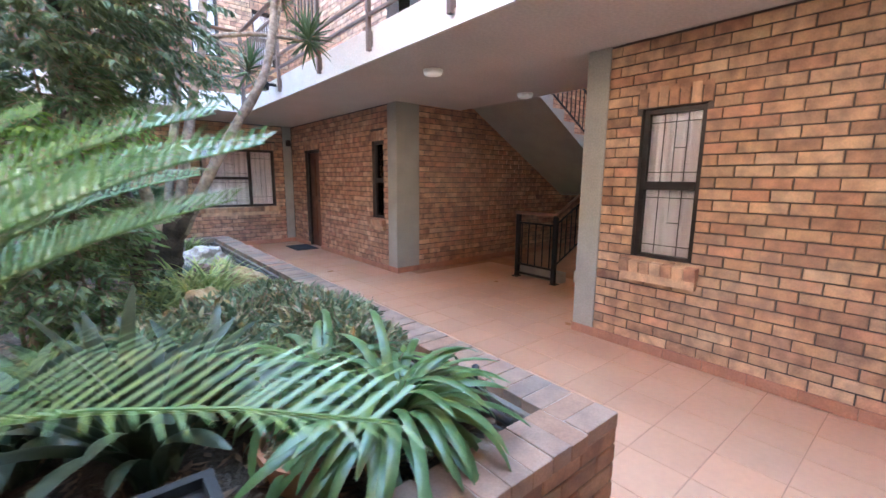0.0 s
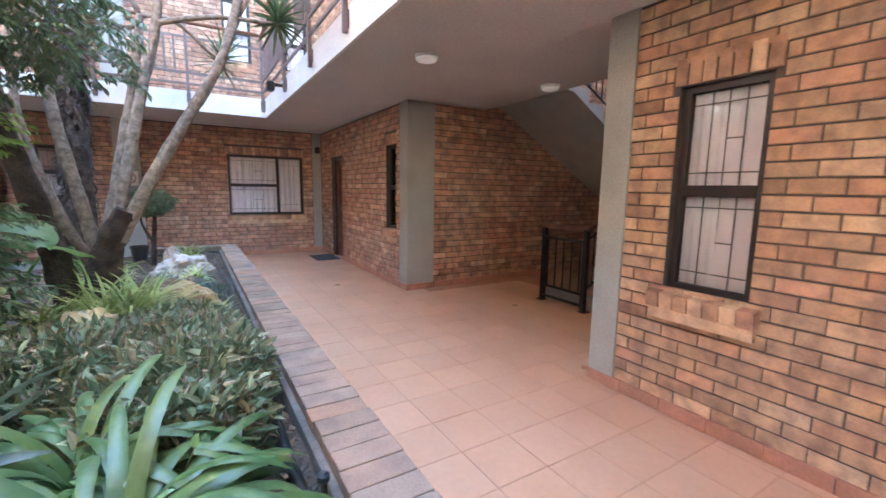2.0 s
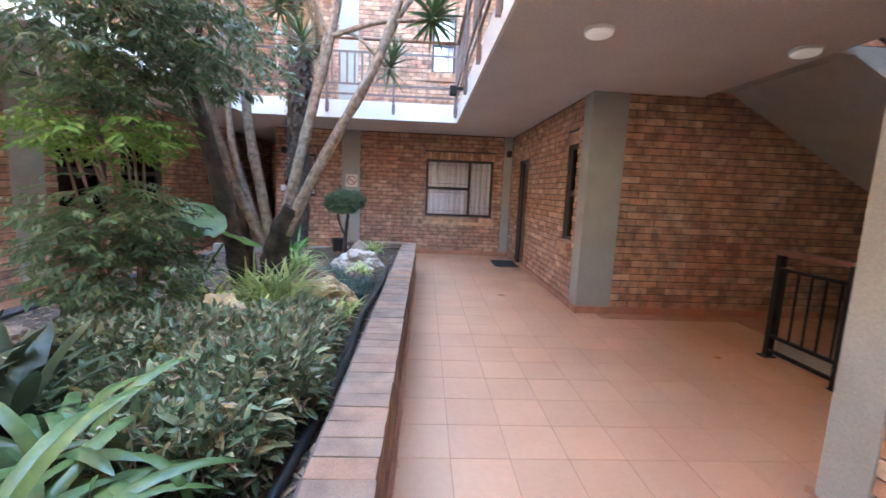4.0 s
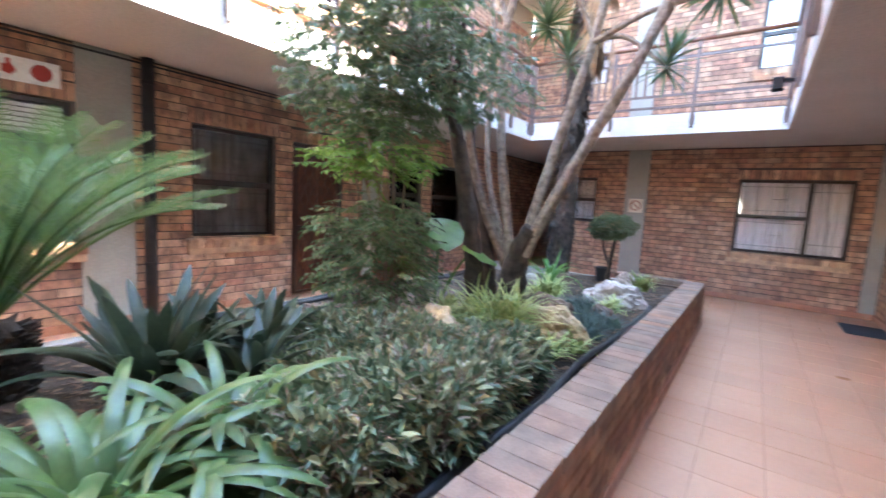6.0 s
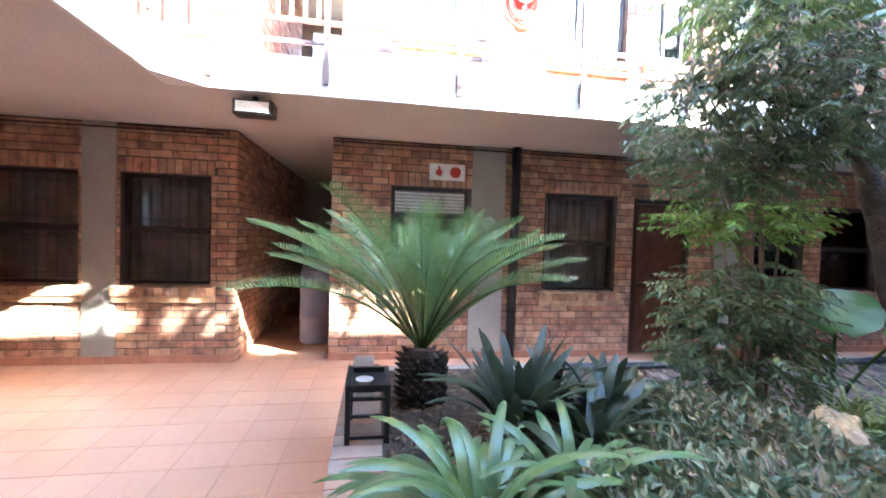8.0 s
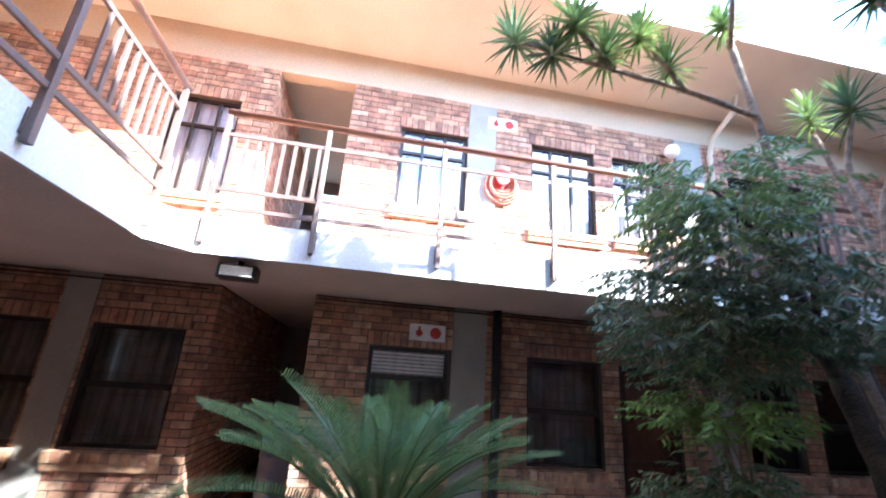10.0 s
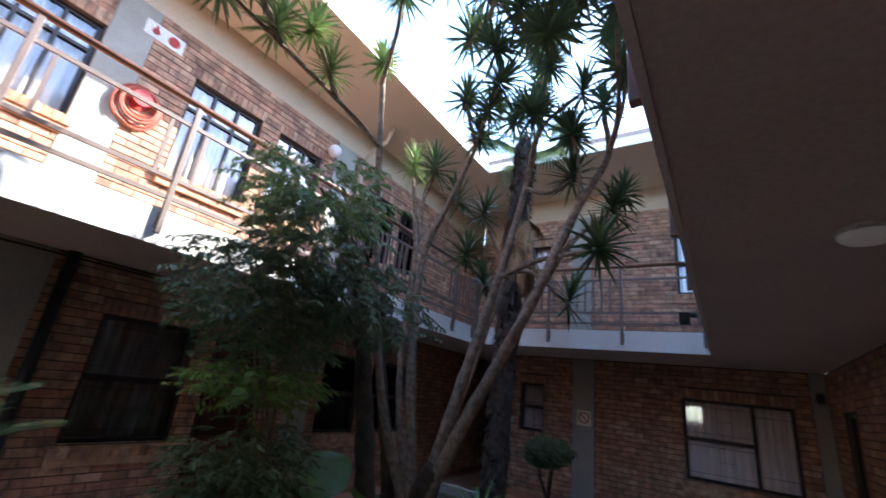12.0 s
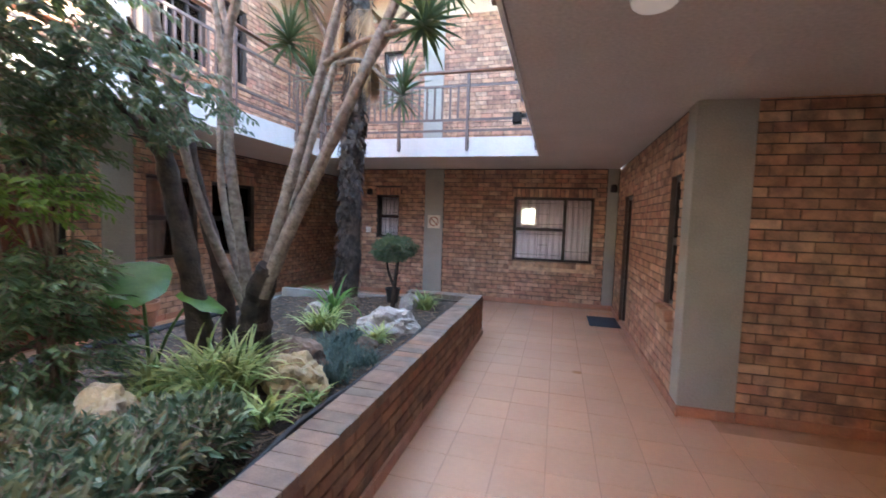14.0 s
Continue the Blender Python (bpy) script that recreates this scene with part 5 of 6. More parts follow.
def hedge_shrub(x, y, rx, ry, top, seed):
    rng = random.Random(seed)
    z0 = soil(x, y)
    t = thing("hedge_shrub", pose(x, y, z0), "low variegated shrub with grey-green leaves and dry stalks", "shrub", "low hedge shrubs")
    h = top - z0
    pts, nrm = [], []
    for _ in range(2700):
        a = rng.uniform(0, 6.283)
        r = math.sqrt(rng.random()) if rng.random() < 0.65 else 1.0
        zz = h * (1 - 0.22 * r ** 2.5) * (1 + 0.12 * noise.noise((x + r * rx * math.cos(a) * 3, y + r * ry * math.sin(a) * 3, 1)))
        if r > 0.93:
            zz *= rng.uniform(0.15, 1)
        else:
            zz -= rng.random() ** 2 * 0.12
        pts.append((rx * r * math.cos(a), ry * r * math.sin(a), zz))
        nrm.append((0.7 * r * math.cos(a), 0.7 * r * math.sin(a), 0.8))
    leaf_cloud(pts[:1850], nrm, rng, 0.072, M_HEDGE, t, "foliage", 0.36)
    leaf_cloud(pts[1850:], nrm[1850:], rng, 0.055, M_DRY, t, "dry_leaf", 0.16, 1.0)
    bm = bmesh.new()
    for _ in range(150):
        a, r = rng.uniform(0, 6.283), math.sqrt(rng.random())
        e = Vector((rx * r * math.cos(a), ry * r * math.sin(a), h * rng.uniform(0.55, 1.14)))
        s = Vector((e.x * 0.55, e.y * 0.55, -0.01))
        tube(bm, [s, s.lerp(e, 0.5) + Vector((rng.gauss(0, 0.02), rng.gauss(0, 0.02), 0.02)), e], [0.005, 0.004, 0.002], 4)
    tagged(part("stalk_mass", bm, M_TWIG, t, "bare brown stalks"), kind="stuff")


HS = [(1.3, 2.08), (1.36, 2.45), (0.98, 2.4), (1.32, 2.84), (0.9, 2.78), (1.28, 3.22), (0.62, 2.72)]
for i, (px, py) in enumerate(HS):
    hedge_shrub(px, py, 0.29 if px > 1.2 else 0.31, 0.3, 0.735 + 0.045 * math.sin(i * 2.1), 100 + i)


# ---- rocks
def rock(x, y, sx, sy, sz, material, label, seed, sink=0.3):
    bm = bmesh.new()
    bmesh.ops.create_icosphere(bm, subdivisions=4, radius=1)
    for v in bm.verts:
        d = v.co.normalized()
        k = 1 + 0.32 * noise.noise(d * 1.3 + Vector((seed, 0, 0))) + 0.16 * noise.noise(d * 3.1 + Vector((0, seed, 0))) + 0.07 * noise.noise(d * 8 + Vector((0, 0, seed))) - 0.22 * abs(noise.noise(d * 4.3 + Vector((seed, seed, 0)))) - 0.1 * abs(noise.noise(d * 11 + Vector((seed, 0, seed)))) + 0.03 * noise.noise(d * 23)
        v.co = Vector((d.x * sx, d.y * sy, max(-0.6, d.z) * sz)) * k
    ob = part("rock", bm, material)
    ob.matrix_world = pose(x, y, soil(x, y) + sz * (0.6 - sink), 0, 0, seed * 37)
    return tagged(ob, label, "rock")


rock(1.3, 5.72, 0.33, 0.23, 0.21, M_ROCKW, "large pale pitted rock lying in the bed", 1.3)
rock(1.12, 5.95, 0.16, 0.12, 0.12, M_ROCKW, "pale pitted rock beside a larger one", 2.7)
rock(0.9, 3.22, 0.24, 0.17, 0.22, M_ROCKT, "tan sandstone rock behind the low hedge", 3.1, 0.1)
rock(1.3, 4.13, 0.25, 0.19, 0.2, M_ROCKT, "tan rock set in soil beside mondo grass", 4.4)
rock(1.12, 4.42, 0.24, 0.17, 0.2, M_ROCKG, "brown rock set in soil beside grass clump", 5.2)
rock(1.36, 5.05, 0.13, 0.1, 0.09, M_ROCKG, "flat brown rock among mondo grass", 6.9)
rock(-0.2, 2.95, 0.16, 0.13, 0.17, M_ROCKT, "tan rock behind dark strap leaves", 7.7)
rock(0.35, 6.7, 0.2, 0.14, 0.13, M_ROCKG, "reddish brown rock near the palm trunk", 8.8)
rock(0.1, 6.3, 0.14, 0.12, 0.11, M_ROCKW, "pale rock by the tree trunks", 9.1)
rock(1.15, 6.75, 0.12, 0.1, 0.17, M_ROCKW, "upright pale brown rock by the clipped shrub", 10.6)
rock(-0.5, 3.3, 0.18, 0.14, 0.12, M_ROCKG, "brown rock half buried in soil", 11.9)


# ---- trees
def limb(bm, pts, r0, r1, sides=9, knots=True, rng=None):
    """A tapered limb through pts, smoothed, with slight swellings."""
    P = [Vector(p) for p in pts]
    out = []
    for i in range(len(P) - 1):
        a, b = P[max(i - 1, 0)], P[i]
        c, d = P[i + 1], P[min(i + 2, len(P) - 1)]
        for k in range(6):
            s = k / 6
            out.append(0.5 * ((2 * b) + (c - a) * s + (2 * a - 5 * b + 4 * c - d) * s * s + (3 * b - a - 3 * c + d) * s ** 3))
    out.append(P[-1])
    n = len(out) - 1
    rad = [(r0 + (r1 - r0) * i / n) * (1 + (0.08 * math.sin(i * 2.3) + 0.05 * math.sin(i * 5.1) if knots else 0)) for i in range(n + 1)]
    tube(bm, out, rad, sides)


def rosette(t, at, material, rng, size=0.4, n=64, lean=None):
    v, f = [], []
    axis = Vector(lean or (rng.gauss(0, 0.25), rng.gauss(0, 0.25), 1)).normalized()
    q = axis.to_track_quat("Z", "Y")
    for k in range(n):
        el = 88 - 118 * ((k + 0.5) / n) ** 0.9
        az = k * 2.39996
        l = size * rng.uniform(0.8, 1.12)
        pts = arch(l, el, 14 + rng.uniform(0, 22), 4)
        c, s = math.cos(az), math.sin(az)
        off = Vector((0, 0, 0.07 * (1 - 2 * k / n)))
        pts = [q @ (off + Vector((p.x * c, p.x * s, p.z))) for p in pts]
        ribbon(v, f, pts, [0.012, 0.016, 0.015, 0.01, 0.001], q @ Vector((-s, c, 0)), 0.3)
    ob = pydata("leaf_rosette", v, f, material, t, smooth=True)
    ob.location = at


def shrunk(c, k=0.76):
    """Brings a plant laid out at full size nearer to c, at k times its size."""
    return Matrix.Translation(c) @ Matrix.Scale(k, 4) @ Matrix.Translation([-v for v in c])


def yucca_tree():
    rng = random.Random(77)
    t = thing("yucca_tree", shrunk((2.7, 1.5, 1.75)), "tall many-stemmed yucca tree with spiky leaf rosettes", "tree")
    bm = bmesh.new()
    limb(bm, [(0.16, 5.32, -0.05), (0.18, 5.3, 0.3), (0.25, 5.24, 0.7), (0.44, 5.18, 1.1)], 0.2, 0.1, 16)
    part("trunk", bm, M_BARKD, t, "thick dark rough trunk base")
    stems = [
        ([(0.2, 5.25, 0.5), (0.08, 5.25, 1.2), (-0.06, 5.25, 2.1), (-0.1, 5.28, 3.25), (0.15, 5.3, 3.9), (0.45, 5.3, 4.6)], 0.075, 0.035),
        ([(0.3, 5.2, 0.7), (0.45, 5.3, 1.5), (0.62, 5.42, 2.3), (0.78, 5.5, 3.0), (0.9, 5.8, 4.2), (0.92, 6.2, 5.6)], 0.075, 0.04),
        ([(0.36, 5.18, 0.8), (0.66, 5.16, 1.42), (0.98, 5.14, 2.0), (1.36, 5.12, 2.7), (1.64, 5.5, 3.75), (1.84, 5.9, 4.5), (1.78, 6.0, 5.1)], 0.08, 0.038),
        ([(0.2, 5.3, 0.6), (0.35, 5.55, 1.5), (0.52, 5.75, 2.4), (0.62, 6.0, 3.2)], 0.06, 0.045),
        ([(0.15, 5.3, 0.5), (-0.25, 5.1, 1.6), (-0.42, 4.8, 3.2), (-0.46, 4.45, 5.3)], 0.06, 0.04),
        ([(0.1, 5.35, 0.5), (-0.3, 5.4, 1.8), (-0.35, 5.45, 3.2), (-0.6, 5.45, 4.5)], 0.05, 0.03),
    ]
    for pts, a, b in stems:
        bm = bmesh.new()
        limb(bm, pts, a * 0.84, b * 0.84)
        part("limb", bm, M_BARK, t, smooth=True)
    twigs = [
        [(1.64, 5.5, 3.75), (1.6, 5.6, 4.3), (1.5, 5.65, 4.7)], [(1.84, 5.9, 4.5), (2.0, 5.85, 5.0), (2.1, 5.8, 5.5)], [(1.36, 5.12, 2.7), (1.6, 5.4, 3.3), (1.85, 5.9, 3.8)],
        [(0.9, 5.8, 4.2), (1.2, 5.8, 4.1), (1.45, 5.7, 4.2)], [(0.62, 6.0, 3.2), (0.95, 6.0, 3.2), (1.35, 6.0, 2.85)], [(0.78, 5.5, 3.0), (1.3, 5.3, 3.1), (1.85, 5.15, 3.1)],
        [(0.45, 5.3, 4.6), (0.6, 5.2, 4.9), (0.85, 5.0, 5.1)], [(-0.1, 5.28, 3.25), (-0.3, 5.35, 3.9), (-0.2, 5.4, 4.4)], [(-0.44, 4.6, 4.4), (-0.5, 3.9, 4.6), (-0.6, 3.0, 4.8), (-0.72, 2.3, 5.0)],
        [(-0.5, 3.9, 4.6), (-0.45, 3.5, 5.0)], [(-0.58, 3.2, 4.75), (-0.45, 2.8, 5.0)], [(-0.46, 4.45, 5.2), (-0.1, 4.2, 5.6), (0.1, 4.0, 5.8)], [(0.92, 6.2, 5.5), (1.2, 5.6, 5.7), (1.6, 5.0, 5.6), (1.9, 4.6, 5.4)],
        [(0.62, 6.0, 3.2), (0.45, 6.0, 3.6), (0.3, 5.95, 3.9)], [(0.45, 5.3, 4.6), (0.3, 5.2, 5.2)], [(0.62, 6.0, 3.1), (0.3, 6.1, 3.0)], [(1.9, 4.6, 5.4), (1.7, 4.1, 5.3), (1.6, 3.4, 5.45)], [(1.7, 4.2, 5.3), (2.1, 3.9, 5.2), (2.0, 3.4, 5.5)], [(1.7, 4.1, 5.3), (1.3, 4.1, 5.4), (1.0, 4.4, 5.5), (0.6, 4.7, 5.6)], [(1.84, 5.9, 4.5), (2.05, 5.4, 4.7), (2.2, 4.6, 5.1)], [(0.9, 5.9, 4.5), (1.2, 5.5, 4.8), (1.6, 5.5, 5.1)],
        [(1.2, 5.6, 5.7), (1.05, 5.2, 5.85), (0.9, 4.6, 6.1), (0.6, 4.2, 5.95), (0.5, 3.3, 5.9)], [(0.92, 6.2, 5.6), (0.9, 6.2, 5.9), (0.8, 6.3, 6.05)], [(1.05, 5.2, 5.85), (1.2, 4.9, 6.2)], [(0.6, 4.2, 5.95), (0.4, 3.8, 5.85)],
        [(1.05, 5.2, 5.85), (0.6, 5.0, 5.95)], [(0.9, 6.2, 5.9), (1.0, 5.9, 6.15)], [(0.9, 4.6, 6.1), (1.2, 4.3, 6.1)],
    ]
    for pts in twigs:
        bm = bmesh.new()
        limb(bm, pts, 0.032, 0.02, 7)
        part("branch", bm, M_BARK, t, smooth=True)
    heads = [(1.5, 5.65, 4.75, 0), (2.1, 5.8, 5.55, 0), (1.88, 5.95, 3.85, 0), (1.5, 5.7, 4.2, 0), (1.4, 6.0, 2.85, 0), (1.9, 5.15, 3.15, 0), (0.9, 4.95, 5.15, 0), (-0.2, 5.4, 4.5, 0),
             (-0.75, 2.25, 5.05, 0), (-0.44, 3.4, 5.1, 1), (-0.42, 2.72, 5.05, 1), (0.12, 3.98, 5.9, 0), (1.95, 4.5, 5.45, 0), (1.6, 5.0, 5.75, 0), (0.3, 5.9, 4.0, 0), (0.3, 5.2, 5.3, 0), (-0.6, 5.45, 4.65, 1),
             (0.92, 6.2, 5.75, 0), (1.78, 6.0, 5.3, 0), (0.5, 5.3, 4.75, 0), (0.3, 6.1, 3.1, 0), (1.2, 5.6, 5.85, 0), (-0.46, 4.4, 5.5, 1), (-0.55, 3.1, 4.9, 1), (-0.65, 2.6, 4.9, 0), (1.35, 5.3, 5.5, 0), (1.75, 4.75, 5.65, 0),
             (1.95, 6.1, 4.1, 0), (1.3, 3.6, 5.3, 0), (1.6, 3.3, 5.5, 0), (1.9, 3.9, 5.0, 0), (2.2, 3.8, 5.3, 0), (1.5, 4.1, 5.1, 0), (1.1, 4.2, 5.6, 0), (1.75, 4.15, 4.75, 0), (2.25, 4.5, 5.2, 0), (2.0, 3.3, 5.6, 0), (1.0, 4.6, 5.3, 0), (0.6, 4.7, 5.7, 0), (1.4, 4.6, 5.35, 0), (2.15, 5.1, 4.95, 0), (1.65, 5.55, 5.2, 0), (1.15, 5.3, 4.9, 0), (0.75, 5.7, 5.2, 0), (1.4, 5.9, 4.9, 0), (0.1, 5.6, 4.1, 0), (0.7, 5.1, 4.95, 0), (-0.5, 3.75, 4.85, 1), (0.05, 6.0, 3.5, 0), (2.05, 5.3, 5.7, 0),
             (0.9, 4.55, 6.2, 0), (0.6, 4.15, 6.05, 0), (0.5, 3.2, 6.0, 0), (0.8, 6.3, 6.15, 0), (1.2, 4.85, 6.3, 0), (0.38, 3.75, 5.95, 1), (0.55, 5.0, 6.05, 0), (1.0, 5.85, 6.25, 0), (1.25, 4.25, 6.2, 0)]
    for hx, hy, hz, young in heads:
        rosette(t, (hx, hy, hz), M_YUCCAB if young else M_YUCCA, rng, rng.uniform(0.29, 0.38))


yucca_tree()


def palm_tree(x, y):
    rng = random.Random(31)
    t = thing("fan_palm", pose(x, y, soil(x, y) - 0.03), "tall palm with dark shaggy fibrous trunk", "palm")
    bm = bmesh.new()
    top = Vector((0.14, 0.1, 5.3))
    pts = [Vector((0, 0, 0)).lerp(top, k / 10) + Vector((0.03 * math.sin(k), 0, 0)) for k in range(11)]
    tube(bm, pts, [0.16, 0.145] + [0.128] * 8 + [0.1], 14)
    part("trunk", bm, M_PALMT, t)
    v, f = [], []
    for k in range(2600):
        s = rng.random()
        a = rng.uniform(0, 6.283)
        c = Vector((0, 0, 0)).lerp(top, s) + Vector((math.cos(a), math.sin(a), 0)) * 0.127
        up = rng.random() < 0.35
        e = c + Vector((math.cos(a) * rng.uniform(0.02, 0.13), math.sin(a) * rng.uniform(0.02, 0.13), rng.uniform(0.03, 0.08) if up else -rng.uniform(0.06, 0.16)))
        w = Vector((-math.sin(a), math.cos(a), 0)) * rng.uniform(0.008, 0.025)
        o = len(v)
        v += [tuple(c - w), tuple(c + w), tuple(e)]
        f.append((o, o + 1, o + 2))
    for k in range(420):
        s = rng.random() ** 0.8
        a = rng.uniform(0, 6.283)
        out = Vector((math.cos(a), math.sin(a), 0))
        c = Vector((0, 0, 0)).lerp(top, s) + out * 0.128
        w = Vector((-math.sin(a), math.cos(a), 0)) * rng.uniform(0.02, 0.045)
        l = rng.uniform(0.1, 0.26)
        m1 = c + out * rng.uniform(0.02, 0.06) - Vector((0, 0, l * 0.5))
        e = c + out * rng.uniform(0.0, 0.09) - Vector((0, 0, l))
        o = len(v)
        v += [tuple(c - w), tuple(c + w), tuple(m1 + w * 0.8), tuple(m1 - w * 0.9), tuple(e)]
        f += [(o, o + 1, o + 2, o + 3), (o + 3, o + 2, o + 4)]
    tagged(pydata("fibre", v, f, M_PALMT, t), kind="stuff")
    for k in range(16):
        dead = k < 6
        az = k * 2.4
        el = -60 + rng.uniform(-15, 10) if dead else 60 - 8 * (k - 6) + rng.uniform(-8, 8)
        stem = arch(0.6, el, 25, 5)
        bm = bmesh.new()
        tube(bm, stem, 0.01, 5)
        bm.verts.index_update()
        v = [tuple(q.co) for q in bm.verts]
        f = [tuple(q.index for q in p.verts) for p in bm.faces]
        bm.free()
        e = stem[-1]
        d = (stem[-1] - stem[-2]).normalized()
        for j in range(26):
            an = radians(-115 + 230 * j / 25)
            way = (d * math.cos(an) + Vector((0, 1, 0)) * math.sin(an) + Vector((0, 0, -0.25 if not dead else -0.7))).normalized()
            l = 0.5 * (0.75 + 0.25 * math.cos(an))
            side = way.cross(Vector((0.2, 0, 1))).normalized()
            ribbon(v, f, [e, e + way * l * 0.6, e + way * l + Vector((0, 0, -0.1))], [0.006, 0.016, 0.001], side, 0.3)
        ob = pydata("frond", v, f, M_DEAD if dead else M_YUCCA, t)
        ob.matrix_local = pose(top.x, top.y, top.z - (rng.uniform(0.9, 1.5) if dead else 0.05), 0, 0, math.degrees(az))


palm_tree(0.25, 6.75)


def spray_tree(name, label, stems, sprays, leaf, narrow, material, seed, bark, young=None, each=16, droop=0.5, k=0.76, true_stems=False):
    """A small tree: stems, and sprays of leaflets hanging round the given centres (x, y, z, rx, ry, rz, count, young)."""
    rng = random.Random(seed)
    place = shrunk((2.55, 1.3, 1.6), k)
    t = thing(name, place, label, "tree" if "tree" in name else "shrub")
    for pts, a, b in stems:
        bm = bmesh.new()
        if true_stems:
            pts, a, b = [place.inverted() @ Vector(p) for p in pts], a / k, b / k
        limb(bm, pts, a, b, 8)
        part("stem", bm, bark, t, smooth=True)
    for cx, cy, cz, rx, ry, rz, count, yg in sprays:
        pts, nrm = [], []
        bm = bmesh.new()
        for _ in range(count):
            d = Vector((rng.gauss(0, 1), rng.gauss(0, 1), rng.gauss(0, 1))).normalized()
            r = rng.random() ** 0.45
            c = Vector((cx + d.x * rx * r, cy + d.y * ry * r, cz + d.z * rz * r))
            way = (Vector((d.x, d.y, -droop * rng.random() + 0.15)) + Vector((rng.gauss(0, 0.3), rng.gauss(0, 0.3), 0))).normalized()
            l = leaf * rng.uniform(2.2, 3.6)
            tube(bm, [c, c + way * l * 0.5, c + way * l + Vector((0, 0, -0.02))], [0.003, 0.002, 0.001], 3, cap=False)
            side = way.cross(Vector((0, 0, 1))).normalized()
            for k in range(each):
                s = (k + 1) / each
                pts.append(c + way * l * s + Vector((0, 0, -0.02 * s * s)))
                nrm.append(way * 0.7 + side * (1.0 if k % 2 else -1.0))
        leaf_cloud(pts, nrm, rng, leaf, young if yg else material, t, "foliage", narrow, 0.22, droop)
        tagged(part("twig_mass", bm, M_TWIG, t), kind="stuff")
    return t


spray_tree("glossy_leaved_tree", "small tree with drooping glossy dark green leaves",
           [([(0.67, 4.05, 0.3), (0.65, 4.05, 0.6), (0.58, 4.04, 1.1), (0.45, 4.02, 1.7), (0.34, 3.98, 2.2), (0.36, 3.74, 2.7)], 0.092, 0.045),
            ([(0.4, 4.0, 1.95), (0.4, 3.6, 2.3), (0.25, 3.2, 2.45), (0.15, 3.0, 2.5)], 0.035, 0.012), ([(0.34, 3.98, 2.2), (0.6, 3.7, 2.5), (0.75, 3.5, 2.6)], 0.028, 0.01),
            ([(0.36, 3.74, 2.7), (0.45, 3.4, 2.9), (0.5, 3.2, 3.0)], 0.025, 0.01), ([(0.62, 4.36, 0.3), (0.6, 4.35, 0.7), (0.52, 4.33, 1.2), (0.36, 4.27, 1.9), (0.34, 4.17, 2.5)], 0.065, 0.038)],
           [(0.15, 3.05, 2.3, 0.46, 0.42, 0.34, 160, 0), (0.5, 3.3, 2.5, 0.48, 0.48, 0.44, 210, 0), (0.75, 3.65, 2.3, 0.4, 0.4, 0.34, 90, 0), (0.35, 3.5, 2.15, 0.42, 0.42, 0.28, 60, 0), (0.5, 3.2, 2.95, 0.5, 0.45, 0.32, 210, 1)],
           0.058, 0.34, M_GLOSS, 201, M_BARKD, M_MID, 14, 0.7, 0.97, True)
nst = []
rg = random.Random(8)
for k in range(11):
    bx, by = -0.18 + rg.uniform(-0.22, 0.22), 3.75 + rg.uniform(-0.2, 0.2)
    nst.append(([(bx, by, -0.02), (bx + rg.uniform(-0.08, 0.08), by + rg.uniform(-0.08, 0.08), 1.1), (bx * 1.6 + rg.uniform(-0.15, 0.15), by + rg.uniform(-0.25, 0.15), 2.2)], 0.013, 0.007))
spray_tree("nandina_shrub", "tall bamboo-like shrub with thin canes and fine leaves", nst,
           [(-0.14, 3.65, 1.15, 0.44, 0.42, 0.3, 240, 0), (-0.12, 3.65, 0.82, 0.44, 0.42, 0.28, 210, 0), (-0.06, 3.5, 1.7, 0.45, 0.36, 0.17, 120, 1), (-0.12, 3.6, 2.02, 0.4, 0.4, 0.28, 130, 0), (0.0, 3.8, 0.5, 0.36, 0.36, 0.16, 60, 0)],
           0.068, 0.33, M_NAND, 301, M_TWIG, M_NANDY, 11, 0.45, 0.88)

tp = thing("clipped_shrub", pose(0.95, 6.7, soil(0.95, 6.7)), "small clipped ball-topped shrub on a bare stem", "shrub")
bm = bmesh.new()
limb(bm, [(0, 0, -0.02), (0.02, 0, 0.3), (0.05, 0.02, 0.62)], 0.035, 0.02, 8)
limb(bm, [(0.02, 0, 0.28), (-0.08, 0.02, 0.5), (-0.1, 0.02, 0.66)], 0.02, 0.012, 6)
part("stem", bm, M_BARKD, tp)
rg = random.Random(4)
pts, nrm = [], []
for _ in range(3600):
    d = Vector((rg.gauss(0, 1), rg.gauss(0, 1), rg.gauss(0, 1))).normalized()
    r = 0.72 + 0.3 * rg.random() + 0.28 * noise.noise(d * 2.2)
    pts.append((d.x * 0.25 * r + 0.03 * math.sin(d.y * 5), d.y * 0.22 * r, 0.78 + d.z * 0.15 * r))
    nrm.append(d)
leaf_cloud(pts, nrm, rg, 0.04, M_GLOSS, tp, "foliage", 0.5, 0.6, 0)

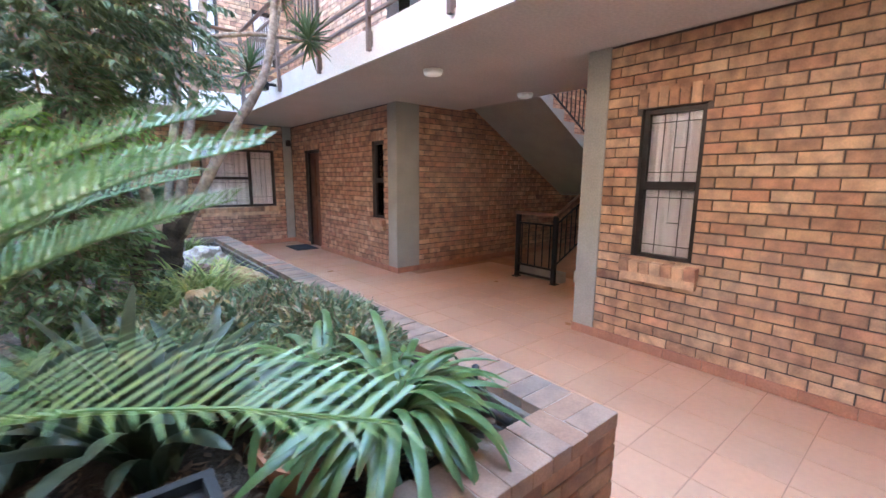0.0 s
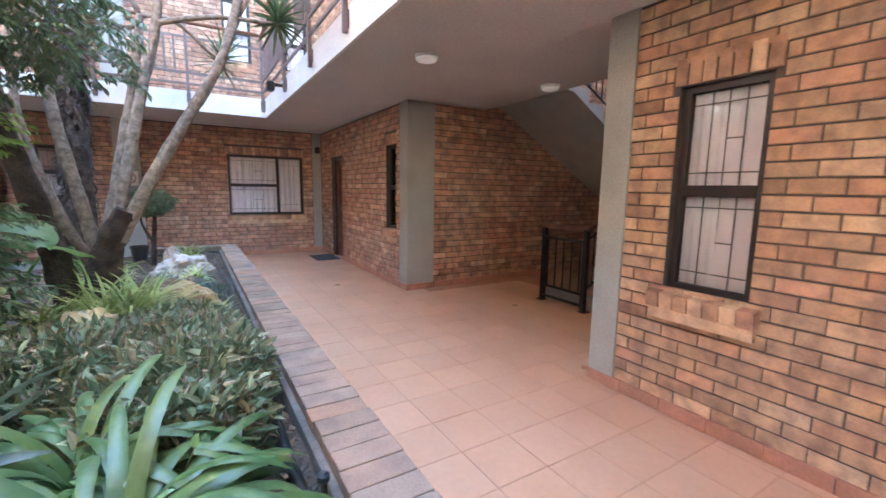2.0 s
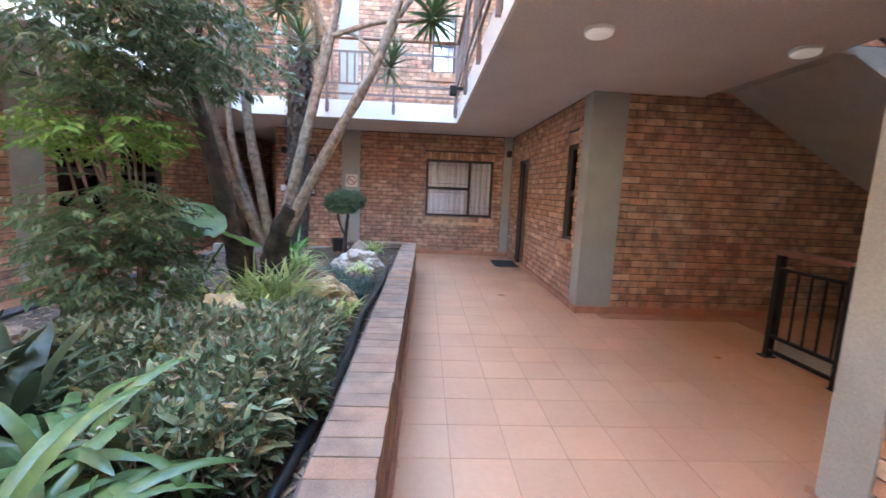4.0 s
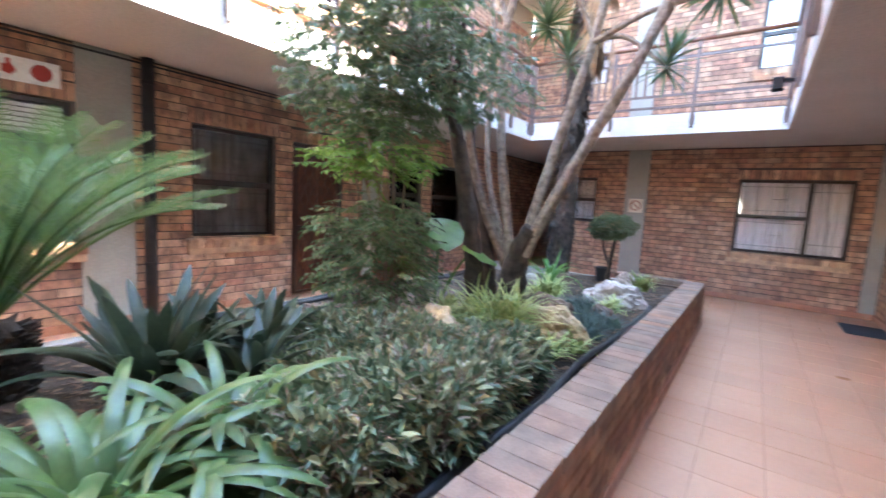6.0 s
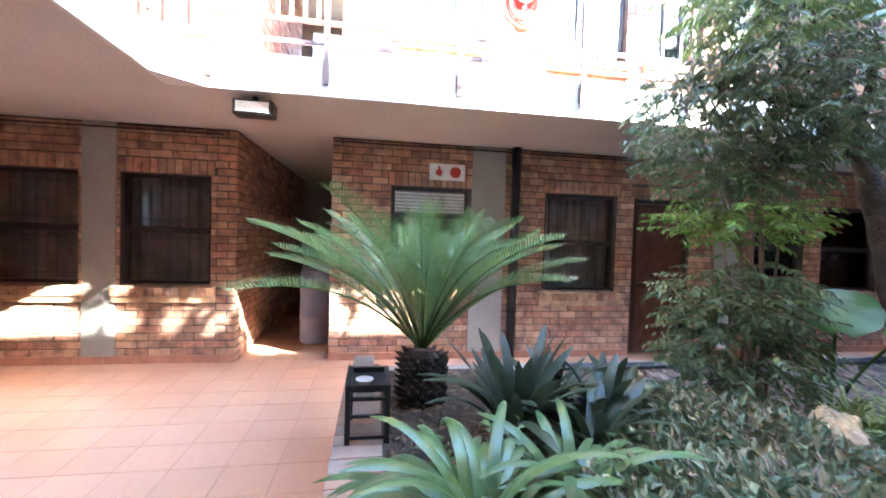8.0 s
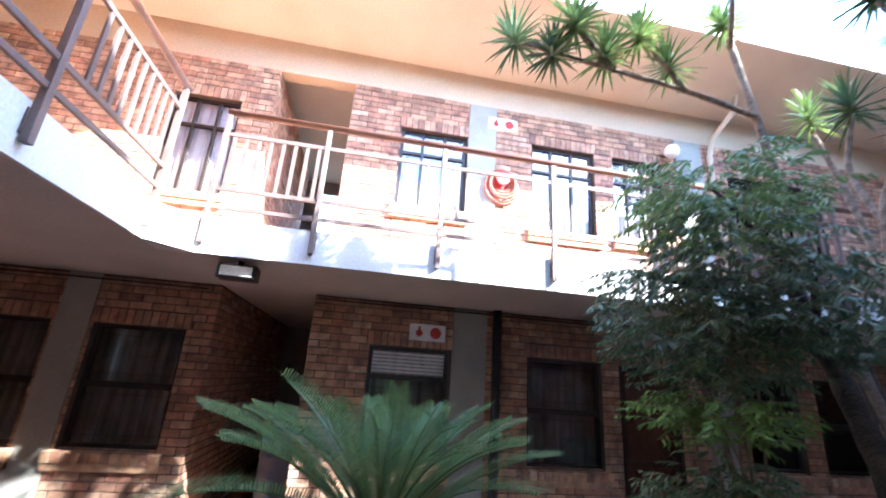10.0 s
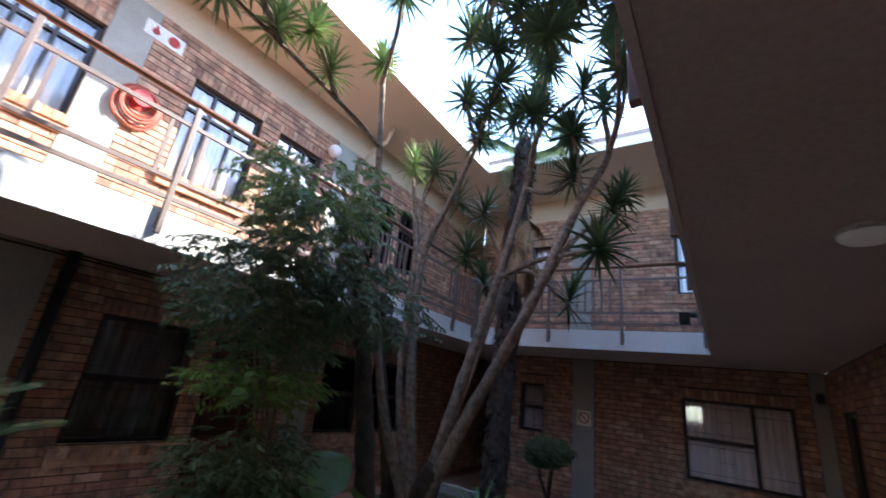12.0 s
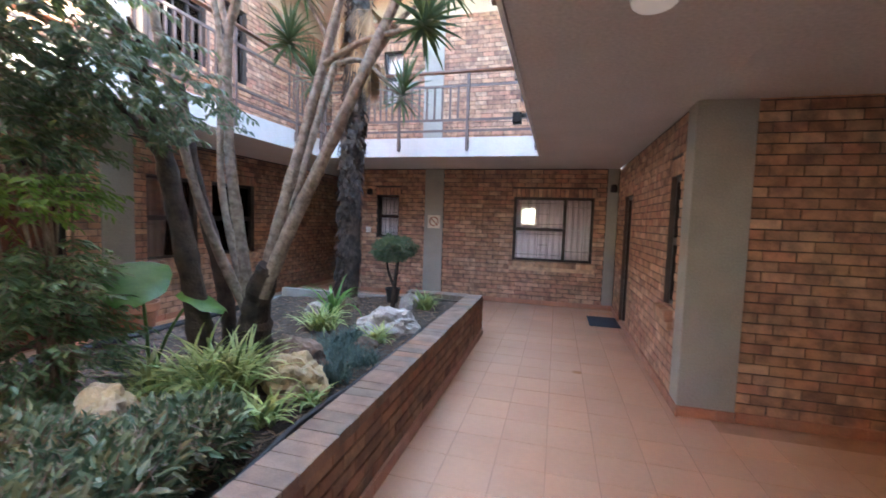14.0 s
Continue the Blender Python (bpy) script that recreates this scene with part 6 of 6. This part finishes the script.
ee = thing("elephant_ear_plant", pose(0.3, 3.95, soil(0.3, 3.95)), "plant with large bright green heart-shaped leaves", "plant")
for k, (az, l, el, s) in enumerate(((-50, 0.88, 84, 0.29), (15, 0.72, 76, 0.2), (-120, 0.6, 74, 0.17))):
    stem = arch(l, el, 30, 6)
    bm = bmesh.new()
    tube(bm, stem, [0.014 - 0.001 * i for i in range(7)], 6)
    st_ob = part("stalk", bm, M_ELE, ee, smooth=True)
    st_ob.matrix_local = pose(0, 0, 0, 0, 0, az)
    v, f = [], []
    e = stem[-1]
    n = 18
    rows = []
    for i in range(n + 1):
        u = -0.35 + 1.35 * i / n
        w = 0.62 * math.sqrt(max(0.0, 1 - ((u - 0.15) / 0.88) ** 2)) * (1 if u < 0.5 else 1.15 - 0.3 * u)
        rows.append([(e.x + s * u, s * w * q, e.z - s * u * 0.5 - 0.1 * s * abs(q) ** 2 + 0.03 * s * math.sin(u * 9) * abs(q)) for q in (-1, -0.5, 0, 0.5, 1)])
    for r in rows:
        v += r
    for i in range(n):
        for j in range(4):
            a = i * 5 + j
            f.append((a, a + 1, a + 6, a + 5))
    ob = pydata("leaf", v, f, M_ELE, ee, smooth=True)
    ob.matrix_local = pose(0, 0, 0, 0, 0, az)

bp = thing("terracotta_pot", pose(0.89, 1.55, soil(0.89, 1.55) - 0.02, 4, 3, 0), "wide terracotta bowl filled with dry pale wood chips", "pot")
bm = bmesh.new()
lathe(bm, [(0.11, 0), (0.125, 0.01), (0.162, 0.12), (0.172, 0.125), (0.174, 0.155), (0.16, 0.155), (0.155, 0.12), (0.001, 0.115)], 30)
part("body", bm, M_POT, bp)
rg = random.Random(12)
bm = bmesh.new()
for _ in range(420):
    a, r = rg.uniform(0, 6.283), 0.145 * math.sqrt(rg.random())
    sz = rg.uniform(0.005, 0.014)
    box(bm, -sz, sz, -sz * 0.6, sz * 0.6, -0.003, 0.004, m=Matrix.Translation((r * math.cos(a), r * math.sin(a), 0.12 + rg.uniform(0, 0.016))) @ Matrix.Rotation(rg.uniform(0, 6), 4, "Z") @ Matrix.Rotation(rg.uniform(-0.5, 0.5), 4, "X"))
tagged(part("wood_chip_mass", bm, M_CHIP, bp, "dry pale brown wood chips"), kind="stuff")

M_CUP = mat("dark_green_plastic", (0.03, 0.06, 0.045), 0.4, scale=6, grain=60, bump=0.1)
cz = soil(1.56, 1.44) - 0.01
cp = thing("plastic_cup", pose(1.56, 1.44, cz, 6, -4, 0), "dark green plastic cup with a pale rim on the soil", "cup")
bm = bmesh.new()
lathe(bm, [(0.036, 0), (0.038, 0.004), (0.05, 0.1), (0.046, 0.1), (0.034, 0.01), (0.001, 0.01)], 24)
cup = part("body", bm, M_CUP, cp, smooth=True)
bm = bmesh.new()
tube(bm, [(0.05 * math.cos(a), 0.05 * math.sin(a), 0.1) for a in (2 * math.pi * k / 24 for k in range(25))], 0.004, 6)
part("rim", bm, M_WHITE, cup, "pale rolled rim", smooth=True)
rs = thing("riser_stake", pose(1.66, 1.47, soil(1.66, 1.47) - 0.02), "black plastic watering riser standing by the coping", "pipe")
bm = bmesh.new()
tube(bm, [(0, 0, 0), (0.004, 0, 0.12), (0.0, 0.004, 0.2)], 0.009, 8)
riser = part("riser", bm, M_PIPE, rs, smooth=True)
bm = bmesh.new()
lathe(bm, [(0.012, 0), (0.018, 0.006), (0.018, 0.022), (0.008, 0.03)], 12, (0, 0.004, 0.2))
part("nozzle", bm, M_PIPE, riser)
bk = thing("plastic_pot", pose(0.78, 7.12, soil(0.78, 7.12) - 0.01), "small black plastic plant pot in the bed", "pot")
bm = bmesh.new()
lathe(bm, [(0.075, 0), (0.1, 0.19), (0.108, 0.19), (0.108, 0.215), (0.096, 0.215), (0.09, 0.17), (0.001, 0.17)], 24)
part("body", bm, M_PIPE, bk)
rg = random.Random(21)
cr = thing("creeping_plant", pose(0, 0, 0), "sprawling plant with small pale green round leaves", "plant")
pts, nrm = [], []
bm = bmesh.new()
for _ in range(34):
    x, y = rg.gauss(1.05, 0.14), rg.gauss(1.66, 0.12)
    z = soil(x, y)
    e = Vector((x + rg.gauss(0, 0.08), y + rg.gauss(0, 0.08), z + rg.uniform(0.14, 0.34)))
    a = Vector((x, y, z - 0.01))
    tube(bm, [a, a.lerp(e, 0.5) + Vector((0, 0, 0.02)), e], [0.004, 0.003, 0.002], 4)
    for k in range(9):
        pts.append(a.lerp(e, 0.3 + 0.7 * k / 8))
        nrm.append((rg.gauss(0, 0.6), rg.gauss(0, 0.6), 0.5))
tagged(part("stalk_mass", bm, M_TWIG, cr), kind="stuff")
leaf_cloud(pts, nrm, rg, 0.042, M_MID, cr, "foliage", 0.75, 0.3, 0.1)

pt = thing("terracotta_pot", pose(-1.66, 5.38, 0), "large round terracotta pot beside the bed kerb", "pot")
bm = bmesh.new()
lathe(bm, [(0.15, 0), (0.17, 0.02), (0.22, 0.46), (0.25, 0.48), (0.255, 0.57), (0.23, 0.57), (0.21, 0.5), (0.001, 0.5)], 28)
part("body", bm, M_POT, pt, smooth=False)

# ---------------------------------------------------------------- the many pieces, last
for row in LATE:
    finish_bricks(*row)
planter_bricks()
floor_tiles()
